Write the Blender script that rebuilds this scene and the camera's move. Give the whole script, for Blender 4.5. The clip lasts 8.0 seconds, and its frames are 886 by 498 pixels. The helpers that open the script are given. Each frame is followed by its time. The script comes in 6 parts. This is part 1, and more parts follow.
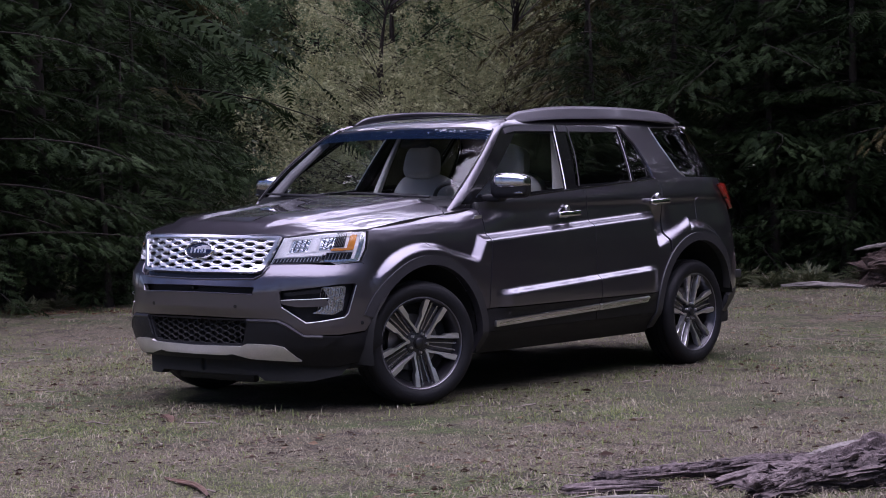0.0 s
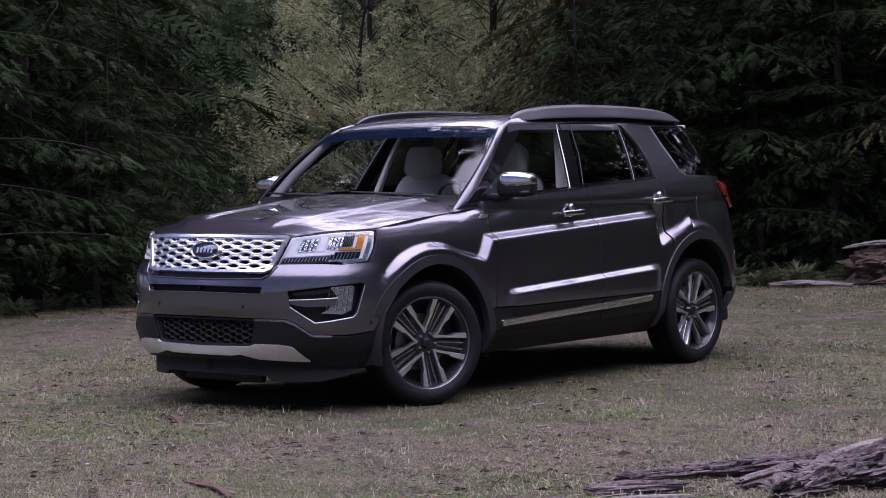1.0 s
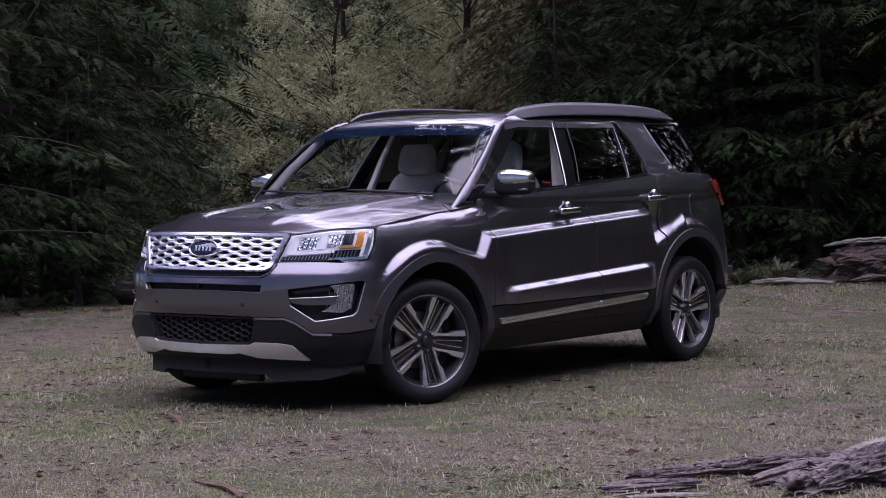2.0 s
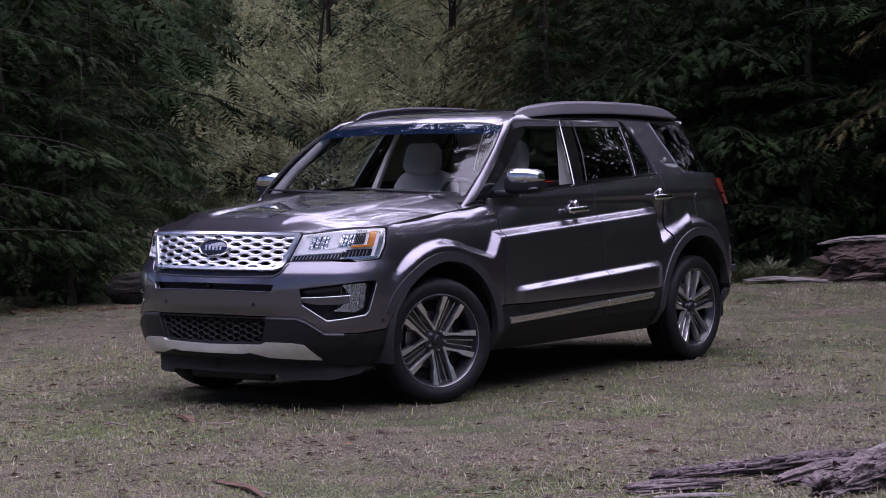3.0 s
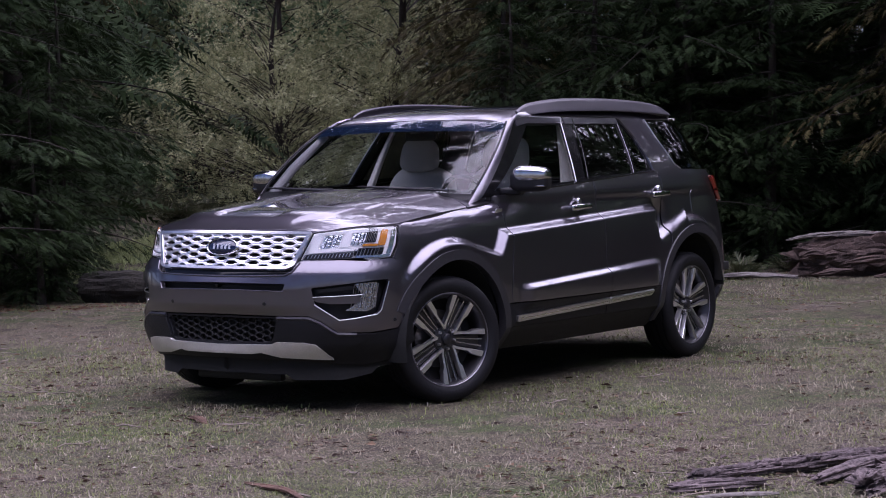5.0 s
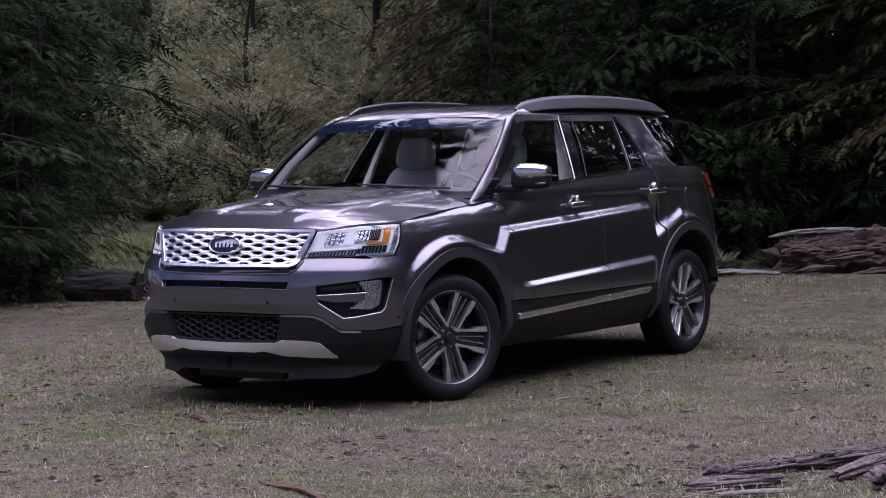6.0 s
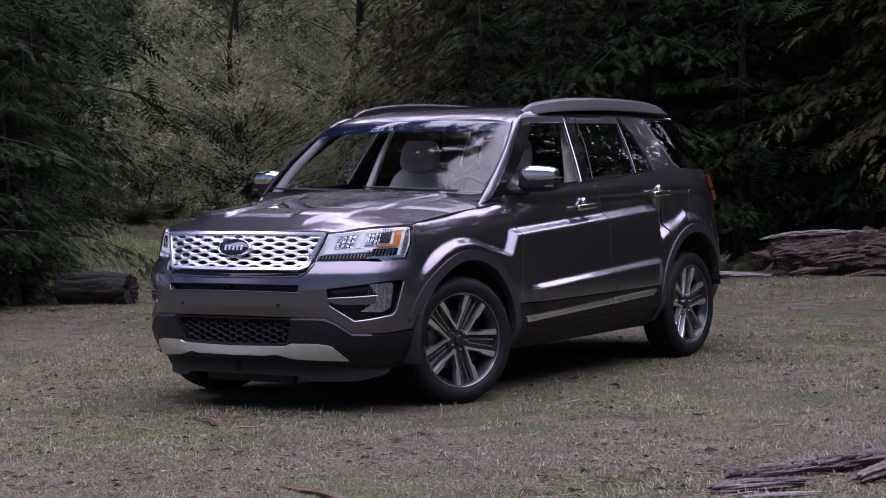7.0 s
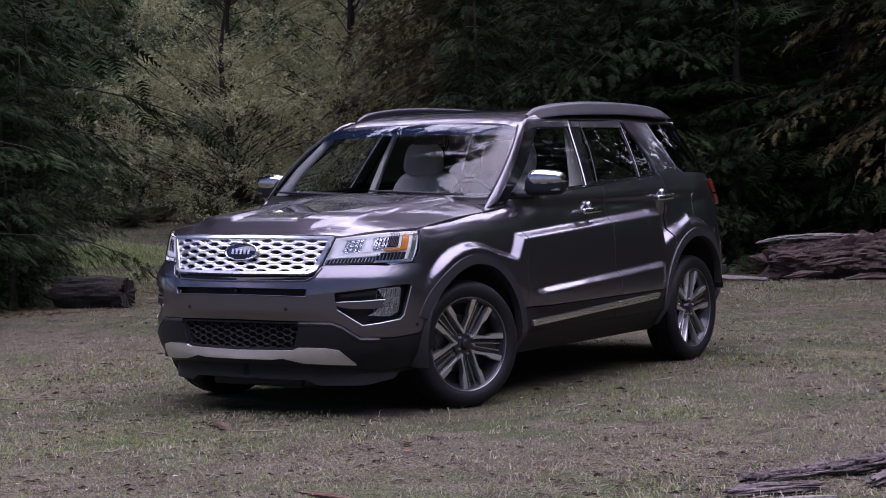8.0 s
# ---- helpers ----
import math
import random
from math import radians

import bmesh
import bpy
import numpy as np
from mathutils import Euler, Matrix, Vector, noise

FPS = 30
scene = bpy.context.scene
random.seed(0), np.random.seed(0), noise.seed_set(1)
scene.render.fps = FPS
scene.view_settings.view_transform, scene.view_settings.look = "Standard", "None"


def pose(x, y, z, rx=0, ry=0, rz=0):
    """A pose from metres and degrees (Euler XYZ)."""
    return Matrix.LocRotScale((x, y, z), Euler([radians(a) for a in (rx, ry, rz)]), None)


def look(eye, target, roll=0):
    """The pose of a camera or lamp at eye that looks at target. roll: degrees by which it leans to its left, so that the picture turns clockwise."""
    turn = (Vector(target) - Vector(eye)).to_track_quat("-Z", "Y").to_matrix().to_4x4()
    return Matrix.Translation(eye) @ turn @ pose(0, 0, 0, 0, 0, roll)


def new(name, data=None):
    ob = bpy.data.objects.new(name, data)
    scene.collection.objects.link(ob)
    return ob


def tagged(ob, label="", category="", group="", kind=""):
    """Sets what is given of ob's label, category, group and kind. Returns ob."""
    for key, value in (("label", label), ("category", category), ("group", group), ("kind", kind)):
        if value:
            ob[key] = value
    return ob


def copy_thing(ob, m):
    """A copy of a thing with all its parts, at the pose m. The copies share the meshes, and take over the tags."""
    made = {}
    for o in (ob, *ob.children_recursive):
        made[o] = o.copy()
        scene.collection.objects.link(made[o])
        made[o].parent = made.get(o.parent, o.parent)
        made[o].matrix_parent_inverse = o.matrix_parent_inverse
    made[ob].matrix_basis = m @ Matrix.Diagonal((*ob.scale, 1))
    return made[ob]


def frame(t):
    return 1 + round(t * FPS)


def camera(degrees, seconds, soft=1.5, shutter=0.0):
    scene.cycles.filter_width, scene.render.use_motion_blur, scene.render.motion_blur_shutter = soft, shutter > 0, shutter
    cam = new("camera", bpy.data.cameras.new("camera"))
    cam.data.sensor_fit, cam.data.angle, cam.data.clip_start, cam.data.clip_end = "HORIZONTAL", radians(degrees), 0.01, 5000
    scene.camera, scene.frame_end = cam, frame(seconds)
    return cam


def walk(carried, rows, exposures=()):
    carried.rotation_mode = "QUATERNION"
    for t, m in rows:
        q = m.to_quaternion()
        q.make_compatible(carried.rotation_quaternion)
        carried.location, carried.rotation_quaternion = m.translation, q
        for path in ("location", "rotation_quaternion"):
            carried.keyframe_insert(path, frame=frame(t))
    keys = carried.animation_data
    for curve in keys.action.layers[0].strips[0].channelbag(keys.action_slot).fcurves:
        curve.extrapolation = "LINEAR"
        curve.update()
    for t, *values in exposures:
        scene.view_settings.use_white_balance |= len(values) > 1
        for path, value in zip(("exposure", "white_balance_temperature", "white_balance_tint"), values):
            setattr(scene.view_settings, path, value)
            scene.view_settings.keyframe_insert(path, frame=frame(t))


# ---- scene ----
from mathutils import geometry

cam = camera(25.4, 8.0, 0.95)
PATH = [
    (0, (10.078, 8.322, 1.344), (8.545, 7.039, 1.269), -0.9),
    (0.5, (10.13, 8.207, 1.342), (8.585, 6.939, 1.267), -0.9),
    (1, (10.186, 8.108, 1.344), (8.632, 6.851, 1.268), -1.0),
    (1.5, (10.236, 8.015, 1.344), (8.669, 6.774, 1.266), -1.0),
    (3, (10.38, 7.747, 1.354), (8.788, 6.538, 1.273), -1.0),
    (3.5, (10.437, 7.649, 1.359), (8.835, 6.454, 1.274), -1.0),
    (4, (10.497, 7.539, 1.365), (8.885, 6.358, 1.279), -1.1),
    (4.5, (10.544, 7.436, 1.37), (8.922, 6.27, 1.285), -1.1),
    (6, (10.701, 7.145, 1.379), (9.047, 6.025, 1.289), -1.2),
    (6.5, (10.754, 7.05, 1.382), (9.091, 5.942, 1.294), -1.2),
    (7, (10.791, 6.961, 1.383), (9.122, 5.863, 1.295), -1.2),
    (7.5, (10.833, 6.906, 1.384), (9.16, 5.815, 1.298), -1.2),
    (8, (10.855, 6.857, 1.389), (9.177, 5.771, 1.304), -1.2),
]
walk(cam, [(t, look(eye, target, roll)) for t, eye, target, roll in PATH], [(0, 1.13, 5750, 38), (8, 1.13, 5750, 38)])

# ---- light ----
world = bpy.data.worlds.new("sky")
scene.world = world
world.use_nodes = True
sky = world.node_tree.nodes.new("ShaderNodeTexSky")
sky.sky_type, sky.sun_disc = "NISHITA", False
sky.sun_elevation, sky.sun_rotation = radians(80), radians(279)
sky.air_density, sky.dust_density, sky.ozone_density = 0.9, 1.2, 0.9
back = world.node_tree.nodes["Background"]
back.inputs["Strength"].default_value = 0.05
world.node_tree.links.new(sky.outputs[0], back.inputs["Color"])
sun = new("sun", bpy.data.lights.new("sun", "SUN"))
sun.data.energy, sun.data.angle, sun.data.color = 3.75, radians(122), (1.0, 0.985, 0.97)
sun.matrix_world = look((-2.6, .4, 14.8), (0, 0, 0))

# ---- materials ----
def material(name, colour, rough=0.5, metal=0.0, coat=0.0, vary=0.0, scale=8.0, bump=0.0, bump_scale=60.0, second=None, ior=1.5, coat_ior=1.5):
    """A surface whose colour drifts between two tones at a large and a small scale, with fine relief."""
    m = bpy.data.materials.new(name)
    m.use_nodes = True
    t = m.node_tree
    b = t.nodes["Principled BSDF"]
    b.inputs["Roughness"].default_value, b.inputs["Metallic"].default_value = rough, metal
    b.inputs["Coat Weight"].default_value, b.inputs["Coat Roughness"].default_value = coat, 0.02
    b.inputs["IOR"].default_value, b.inputs["Coat IOR"].default_value = ior, coat_ior
    b.inputs["Base Color"].default_value = (*colour, 1)
    if vary or second:
        at = t.nodes.new("ShaderNodeTexCoord")
        big, small = t.nodes.new("ShaderNodeTexNoise"), t.nodes.new("ShaderNodeTexNoise")
        big.inputs["Scale"].default_value, small.inputs["Scale"].default_value = scale, scale * 9
        big.inputs["Detail"].default_value = small.inputs["Detail"].default_value = 5
        for n in (big, small):
            t.links.new(at.outputs["Object"], n.inputs["Vector"])
        mean = t.nodes.new("ShaderNodeMath")
        mean.operation = "ADD"
        t.links.new(big.outputs[0], mean.inputs[0])
        t.links.new(small.outputs[0], mean.inputs[1])
        span = t.nodes.new("ShaderNodeMapRange")
        span.inputs["From Min"].default_value, span.inputs["From Max"].default_value = 0.7, 1.3
        t.links.new(mean.outputs[0], span.inputs["Value"])
        mix = t.nodes.new("ShaderNodeMix")
        mix.data_type = "RGBA"
        other = second or tuple(c * (1 - vary) for c in colour)
        mix.inputs["A"].default_value, mix.inputs["B"].default_value = (*colour, 1), (*other, 1)
        t.links.new(span.outputs[0], mix.inputs["Factor"])
        t.links.new(mix.outputs["Result"], b.inputs["Base Color"])
    if bump:
        at = t.nodes.new("ShaderNodeTexCoord")
        grain, relief = t.nodes.new("ShaderNodeTexNoise"), t.nodes.new("ShaderNodeBump")
        grain.inputs["Scale"].default_value, grain.inputs["Detail"].default_value = bump_scale, 4
        relief.inputs["Strength"].default_value, relief.inputs["Distance"].default_value = bump, 0.01
        t.links.new(at.outputs["Object"], grain.inputs["Vector"])
        t.links.new(grain.outputs[0], relief.inputs["Height"])
        t.links.new(relief.outputs[0], b.inputs["Normal"])
    return m


def glazing(name, tint, ior=1.5, film=None):
    """A thin pane: tinted see-through with a mirror gloss by Fresnel."""
    m = bpy.data.materials.new(name)
    m.use_nodes = True
    t = m.node_tree
    t.nodes.remove(t.nodes["Principled BSDF"])
    clear, gloss, mix, f = (t.nodes.new("ShaderNode" + k) for k in ("BsdfTransparent", "BsdfGlossy", "MixShader", "Fresnel"))
    clear.inputs["Color"].default_value = (*tint, 1)
    gloss.inputs["Roughness"].default_value = 0.0
    gloss.inputs["Color"].default_value = (1, 1, 1, 1)
    f.inputs["IOR"].default_value = ior
    if film:
        body, half = t.nodes.new("ShaderNodeBsdfDiffuse"), t.nodes.new("ShaderNodeMixShader")
        body.inputs["Color"].default_value = (*film, 1)
        half.inputs[0].default_value = 0.6
        t.links.new(clear.outputs[0], half.inputs[1])
        t.links.new(body.outputs[0], half.inputs[2])
        clear = half
    t.links.new(f.outputs[0], mix.inputs[0])
    t.links.new(clear.outputs[0], mix.inputs[1])
    t.links.new(gloss.outputs[0], mix.inputs[2])
    t.links.new(mix.outputs[0], t.nodes["Material Output"].inputs["Surface"])
    return m


PAINT = material("grey_metallic_paint", (0.109, 0.099, 0.122), 0.32, 0.92, 1.0, coat_ior=1.8)
PLASTIC = material("black_grained_plastic", (0.0085, 0.0085, 0.0105), 0.48, 0, 0, 0.3, 6, 0.15, 400, ior=1.38)
GLOSS_BLACK = material("gloss_black", (0.006, 0.006, 0.0065), 0.08, ior=1.36)
SATIN_BLACK = material("satin_black_plastic", (0.022, 0.021, 0.025), 0.3)
DARK = material("dark_underside", (0.012, 0.012, 0.012), 0.8, 0, 0, 0.4, 5)
CHROME = material("chrome", (0.74, 0.74, 0.75), 0.12, 1.0)
SATIN = material("satin_chrome", (0.72, 0.71, 0.73), 0.28, 1.0, 0, 0.1, 20)
MIRROR_CAP = material("mirror_cap_chrome", (0.60, 0.59, 0.61), 0.13, 1.0)
SKID = material("silver_skid_paint", (0.74, 0.72, 0.71), 0.32, 0.75, 0, 0.15, 12)
RAIL = material("grey_rail_paint", (0.20, 0.19, 0.215), 0.36, 0.85, 0.5, 0.12, 9)
ARCH = material("grey_black_arch_plastic", (0.026, 0.025, 0.029), 0.42, 0, 0, 0.2, 6, 0.12, 400)
RUBBER = material("tyre_rubber", (0.007, 0.007, 0.009), 0.6, 0, 0, 0.35, 9, 0.2, 90, ior=1.38)
MACHINED = material("machined_alloy", (0.86, 0.85, 0.87), 0.34, 1.0, 0.4, 0.12, 30)
SLIM_GREY = material("grey_wheel_paint", (0.36, 0.355, 0.37), 0.25, 0.95, 0.2)
POCKET = material("dark_wheel_paint", (0.016, 0.0155, 0.018), 0.35, 0.3, 0.4)
STEEL = material("brake_steel", (0.25, 0.24, 0.24), 0.4, 0.9, 0, 0.4, 20)
GLASS = glazing("clear_glass", (0.90, 0.94, 0.93))
PRIVACY = glazing("privacy_glass", (0.10, 0.10, 0.105))
BAND = glazing("blue_shade_band", (0.10, 0.22, 0.34), film=(0.007, 0.014, 0.034))
LENS = glazing("lamp_lens", (0.95, 0.955, 0.96), 1.38)
REFLECTOR = material("lamp_reflector", (0.34, 0.34, 0.36), 0.25, 1.0)
FACETS = material("faceted_reflector", (0.82, 0.82, 0.84), 0.10, 1.0, 0, 0, 8, 1.0, 38)
LIGHTGUIDE = material("white_light_guide", (0.86, 0.86, 0.88), 0.3, 0, 0.2)
FOG_LENS = material("fog_reflector", (0.48, 0.48, 0.50), 0.22, 1.0, 0, 0, 8, .5, 60)
AMBER = material("amber_reflector", (0.50, 0.19, 0.012), 0.2, 0, 0.8)
RED = material("red_lens", (0.42, 0.02, 0.012), 0.12, 0, 1.0)
BADGE = material("dark_blue_enamel", (0.006, 0.010, 0.038), 0.12, 0.2, 1.0)
LEATHER = material("pale_leather", (0.50, 0.485, 0.46), 0.5, 0, 0, 0.12, 8, 0.1, 200)
TRIM = material("pale_pillar_trim", (0.66, 0.64, 0.62), 0.7, 0, 0, 0.06, 8)
RAIL_PAINT = material("satin_grey_rail", (0.082, 0.077, 0.088), 0.48, 0.75, 0.25, 0.04, 10)
PILLAR_TRIM = material("grey_fabric_trim", (0.26, 0.25, 0.27), 0.8, 0, 0, 0.06, 8)
CABIN = material("dark_cabin_plastic", (0.02, 0.02, 0.022), 0.6, 0, 0, 0.3, 7)


# ---- building helpers ----
def part(name, bm, mat, parent=None, label="", smooth=True, sharp=35):
    """Links a bmesh as one mesh object under a thing or a part."""
    me = bpy.data.meshes.new(name)
    bm.normal_update()
    if smooth:
        for f in bm.faces:
            f.smooth = True
        for e in bm.edges:
            e.smooth = not (len(e.link_faces) == 2 and e.calc_face_angle(0) > radians(sharp))
    bm.to_mesh(me)
    bm.free()
    me.materials.append(mat)
    ob = new(name, me)
    ob.parent = parent
    return tagged(ob, label)


def plain_mesh(name, verts, faces, mat, parent=None, label="", smooth=True):
    me = bpy.data.meshes.new(name)
    me.from_pydata([tuple(map(float, v)) for v in verts], [], [tuple(map(int, f)) for f in faces])
    if smooth:
        me.shade_smooth()
    me.materials.append(mat)
    ob = new(name, me)
    ob.parent = parent
    return tagged(ob, label)


def thing(name, label, category, m=None, group="", kind=""):
    ob = new(name)
    ob.empty_display_size = 0.2
    if m is not None:
        ob.matrix_basis = m
    return tagged(ob, label, category, group, kind)


def block(sx, sy, sz, at=(0, 0, 0), bevel=0.0, turn=None, segments=2, bm=None):
    """A bevelled box of these sizes, centred on at."""
    own = bmesh.new()
    bmesh.ops.create_cube(own, size=1)
    bmesh.ops.scale(own, vec=(sx, sy, sz), verts=own.verts)
    if bevel:
        bmesh.ops.bevel(own, geom=own.edges[:], offset=bevel, segments=segments, profile=0.5, affect="EDGES")
    if turn is not None:
        bmesh.ops.transform(own, matrix=turn, verts=own.verts)
    bmesh.ops.translate(own, vec=at, verts=own.verts)
    return own


def tube(points, radius, sides=8, flat=1.0):
    """A round or flattened bar along points; radius may be a list."""
    bm, rings = bmesh.new(), []
    points = [Vector(p) for p in points]
    for i, p in enumerate(points):
        way = (points[min(i + 1, len(points) - 1)] - points[max(i - 1, 0)]).normalized()
        a = way.cross(Vector((0, 0, 1)))
        a = a.normalized() if a.length > 1e-4 else Vector((1, 0, 0))
        b = a.cross(way).normalized()
        r = radius[i] if isinstance(radius, (list, tuple)) else radius
        rings.append([bm.verts.new(p + a * r * math.cos(k * math.tau / sides) + b * r * flat * math.sin(k * math.tau / sides))
                      for k in range(sides)])
    for p, q in zip(rings, rings[1:]):
        for k in range(sides):
            bm.faces.new((p[k], p[(k + 1) % sides], q[(k + 1) % sides], q[k]))
    bm.faces.new(rings[0][::-1])
    bm.faces.new(rings[-1])
    bmesh.ops.recalc_face_normals(bm, faces=bm.faces)
    return bm


def cushion(sx, sy, sz, full=3.0, steps=14):
    """A padded form of these sizes: a box puffed out to rounded faces."""
    bm = bmesh.new()
    bmesh.ops.create_cube(bm, size=2)
    bmesh.ops.subdivide_edges(bm, edges=bm.edges[:], cuts=steps, use_grid_fill=True)
    for v in bm.verts:
        n = (abs(v.co.x) ** full + abs(v.co.y) ** full + abs(v.co.z) ** full) ** (1 / full)
        v.co = Vector((v.co.x * sx, v.co.y * sy, v.co.z * sz)) * (.5 / n)
    return bm


def lathe(profile, steps=48, axis="Y"):
    """Turns a profile of (radius, along) round the axis."""
    bm, rings = bmesh.new(), []
    for r, h in profile:
        ring = []
        for k in range(steps):
            a = k * math.tau / steps
            ring.append(bm.verts.new((r * math.cos(a), h, r * math.sin(a)) if axis == "Y" else (r * math.cos(a), r * math.sin(a), h)))
        rings.append(ring)
    for p, q in zip(rings, rings[1:]):
        for k in range(steps):
            bm.faces.new((p[k], p[(k + 1) % steps], q[(k + 1) % steps], q[k]))
    bmesh.ops.recalc_face_normals(bm, faces=bm.faces)
    return bm


def fillet(poly, radius, steps=4):
    """Rounds the corners of a polygon of (u, v) or (u, v, its own radius)."""
    out, n = [], len(poly)
    for i, c in enumerate(poly):
        p = np.array(c[:2], float)
        r = c[2] if len(c) > 2 else radius
        a, b = np.array(poly[i - 1][:2], float) - p, np.array(poly[(i + 1) % n][:2], float) - p
        la, lb = np.linalg.norm(a), np.linalg.norm(b)
        r = min(r, la * .45, lb * .45)
        if r < 1e-4:
            out.append(tuple(p))
            continue
        s, e = p + a / la * r, p + b / lb * r
        for k in range(steps + 1):
            t = k / steps
            out.append(tuple((1 - t) ** 2 * s + 2 * t * (1 - t) * p + t * t * e))
    return out


def inside(poly, pts):
    poly, pts = np.asarray(poly), np.asarray(pts)
    hit = np.zeros(len(pts), bool)
    for (ax, ay), (bx, by) in zip(poly, np.roll(poly, -1, 0)):
        cross = (ay > pts[:, 1]) != (by > pts[:, 1])
        with np.errstate(divide="ignore", invalid="ignore"):
            hit ^= cross & (pts[:, 0] < (bx - ax) * (pts[:, 1] - ay) / (by - ay) + ax)
    return hit


def dense(poly, step):
    out = []
    for p, q in zip(poly, poly[1:] + poly[:1]):
        n = max(1, int(math.dist(p, q) / step))
        out += [(p[0] + (q[0] - p[0]) * k / n, p[1] + (q[1] - p[1]) * k / n) for k in range(n)]
    return out


def panel(name, surf, poly, mat, parent, label="", depth=0.02, step=0.03, radius=0.0, holes=(), core=(0.0, 0.0, 0.8), reach=1.2):
    """A pressed panel: the region of a surface inside poly, less holes, with its rim turned in by depth.
    The side away from the car's core is its front."""
    loops = [dense(fillet(l, radius) if radius else [tuple(p[:2]) for p in l], step) for l in (poly, *holes)]
    pts, edges = [], []
    for l in loops:
        base = len(pts)
        pts += l
        edges += [(base + i, base + (i + 1) % len(l)) for i in range(len(l))]
    lo, hi = np.min(loops[0], 0), np.max(loops[0], 0)
    grid = np.stack(np.meshgrid(np.arange(lo[0] + step * .5, hi[0], step), np.arange(lo[1] + step * .5, hi[1], step), indexing="ij"), -1).reshape(-1, 2)
    keep = inside(loops[0], grid)
    for l in loops[1:]:
        keep &= ~inside(l, grid)
    rim = np.array(pts)
    if keep.any():
        grid = grid[keep]
        far = np.array([np.min(np.hypot(*(rim - g).T)) > step * .4 for g in grid])
        pts += [tuple(g) for g in grid[far]]
    co, _, tris, *_ = geometry.delaunay_2d_cdt([Vector(p) for p in pts], edges, [], 0, 1e-6)
    co = np.array([tuple(c) for c in co])
    mid = np.array([co[list(f)].mean(0) for f in tris])
    ok = inside(loops[0], mid)
    for l in loops[1:]:
        ok &= ~inside(l, mid)
    tris = [list(f) for f, k in zip(tris, ok) if k]
    e = 2e-4
    place = surf(co[:, 0], co[:, 1])
    normal = np.cross(surf(co[:, 0] + e, co[:, 1]) - surf(co[:, 0] - e, co[:, 1]), surf(co[:, 0], co[:, 1] + e) - surf(co[:, 0], co[:, 1] - e))
    normal /= np.maximum(np.linalg.norm(normal, axis=1, keepdims=True), 1e-12)
    heart = np.stack([np.clip(place[:, 0], -reach, reach), np.zeros(len(place)), np.full(len(place), core[2])], -1)
    if np.sum(np.sum(normal * (place - heart), 1)) < 0:
        normal = -normal
    faces = []
    for f in tris:
        a, b, c = place[f]
        faces.append(f if np.dot(np.cross(b - a, c - a), normal[f].sum(0)) > 0 else f[::-1])
    count = {}
    for f in faces:
        for p, q in zip(f, f[1:] + f[:1]):
            count[(p, q)] = count.get((p, q), 0) + 1
    verts, loop_normals = [tuple(p) for p in place], [normal[v] for f in faces for v in f]
    if depth:
        twin = {}
        for p, q in [k for k in count if (k[1], k[0]) not in count]:
            for v in (p, q):
                if v not in twin:
                    twin[v] = len(verts)
                    verts += [tuple(place[v]), tuple(place[v] - normal[v] * depth)]
            a, b = twin[p], twin[q]
            faces.append([b, a, a + 1, b + 1])
            way = np.cross(place[p] - place[q], normal[p])
            way = -way / max(np.linalg.norm(way), 1e-9)
            loop_normals += [way + normal[p] * .4, way + normal[p] * .4, way, way]
    me = bpy.data.meshes.new(name)
    me.from_pydata([tuple(map(float, v)) for v in verts], [], faces)
    me.shade_smooth()
    me.normals_split_custom_set([tuple(n / max(np.linalg.norm(n), 1e-9)) for n in np.array(loop_normals)])
    me.materials.append(mat)
    ob = new(name, me)
    ob.parent = parent
    return tagged(ob, label)


# ---- the body's shape: a plan outline with a height profile ----
def cubic(xs, ys):
    """A natural cubic spline through the points, as a function of x."""
    xs, ys = np.array(xs, float), np.array(ys, float)
    n, h = len(xs), np.diff(xs)
    a, b = np.eye(n), np.zeros(n)
    for i in range(1, n - 1):
        a[i, i - 1:i + 2] = h[i - 1], 2 * (h[i - 1] + h[i]), h[i]
        b[i] = 6 * ((ys[i + 1] - ys[i]) / h[i] - (ys[i] - ys[i - 1]) / h[i - 1])
    m = np.linalg.solve(a, b)

    def at(x):
        x = np.asarray(x, float)
        i = np.clip(np.searchsorted(xs, x) - 1, 0, n - 2)
        t = np.clip(x, xs[0], xs[-1])
        p, q = xs[i + 1] - t, t - xs[i]
        return ((m[i] * p ** 3 + m[i + 1] * q ** 3) / (6 * h[i]) + (ys[i] / h[i] - m[i] * h[i] / 6) * p
                + (ys[i + 1] / h[i] - m[i + 1] * h[i] / 6) * q)
    return at


def monotone(xs, ys):
    """A smooth curve through the points that never overshoots."""
    xs, ys = np.array(xs, float), np.array(ys, float)
    h = np.diff(xs)
    s = np.diff(ys) / h
    d = np.zeros(len(xs))
    d[0], d[-1] = s[0], s[-1]
    for i in range(1, len(xs) - 1):
        if s[i - 1] * s[i] > 0:
            w, v = 2 * h[i] + h[i - 1], h[i] + 2 * h[i - 1]
            d[i] = (w + v) / (w / s[i - 1] + v / s[i])

    def at(x):
        x = np.clip(np.asarray(x, float), xs[0], xs[-1])
        i = np.clip(np.searchsorted(xs, x) - 1, 0, len(xs) - 2)
        t = (x - xs[i]) / h[i]
        return (ys[i] * (1 + 2 * t) * (1 - t) ** 2 + d[i] * h[i] * t * (1 - t) ** 2
                + ys[i + 1] * t * t * (3 - 2 * t) + d[i + 1] * h[i] * t * t * (t - 1))
    return at


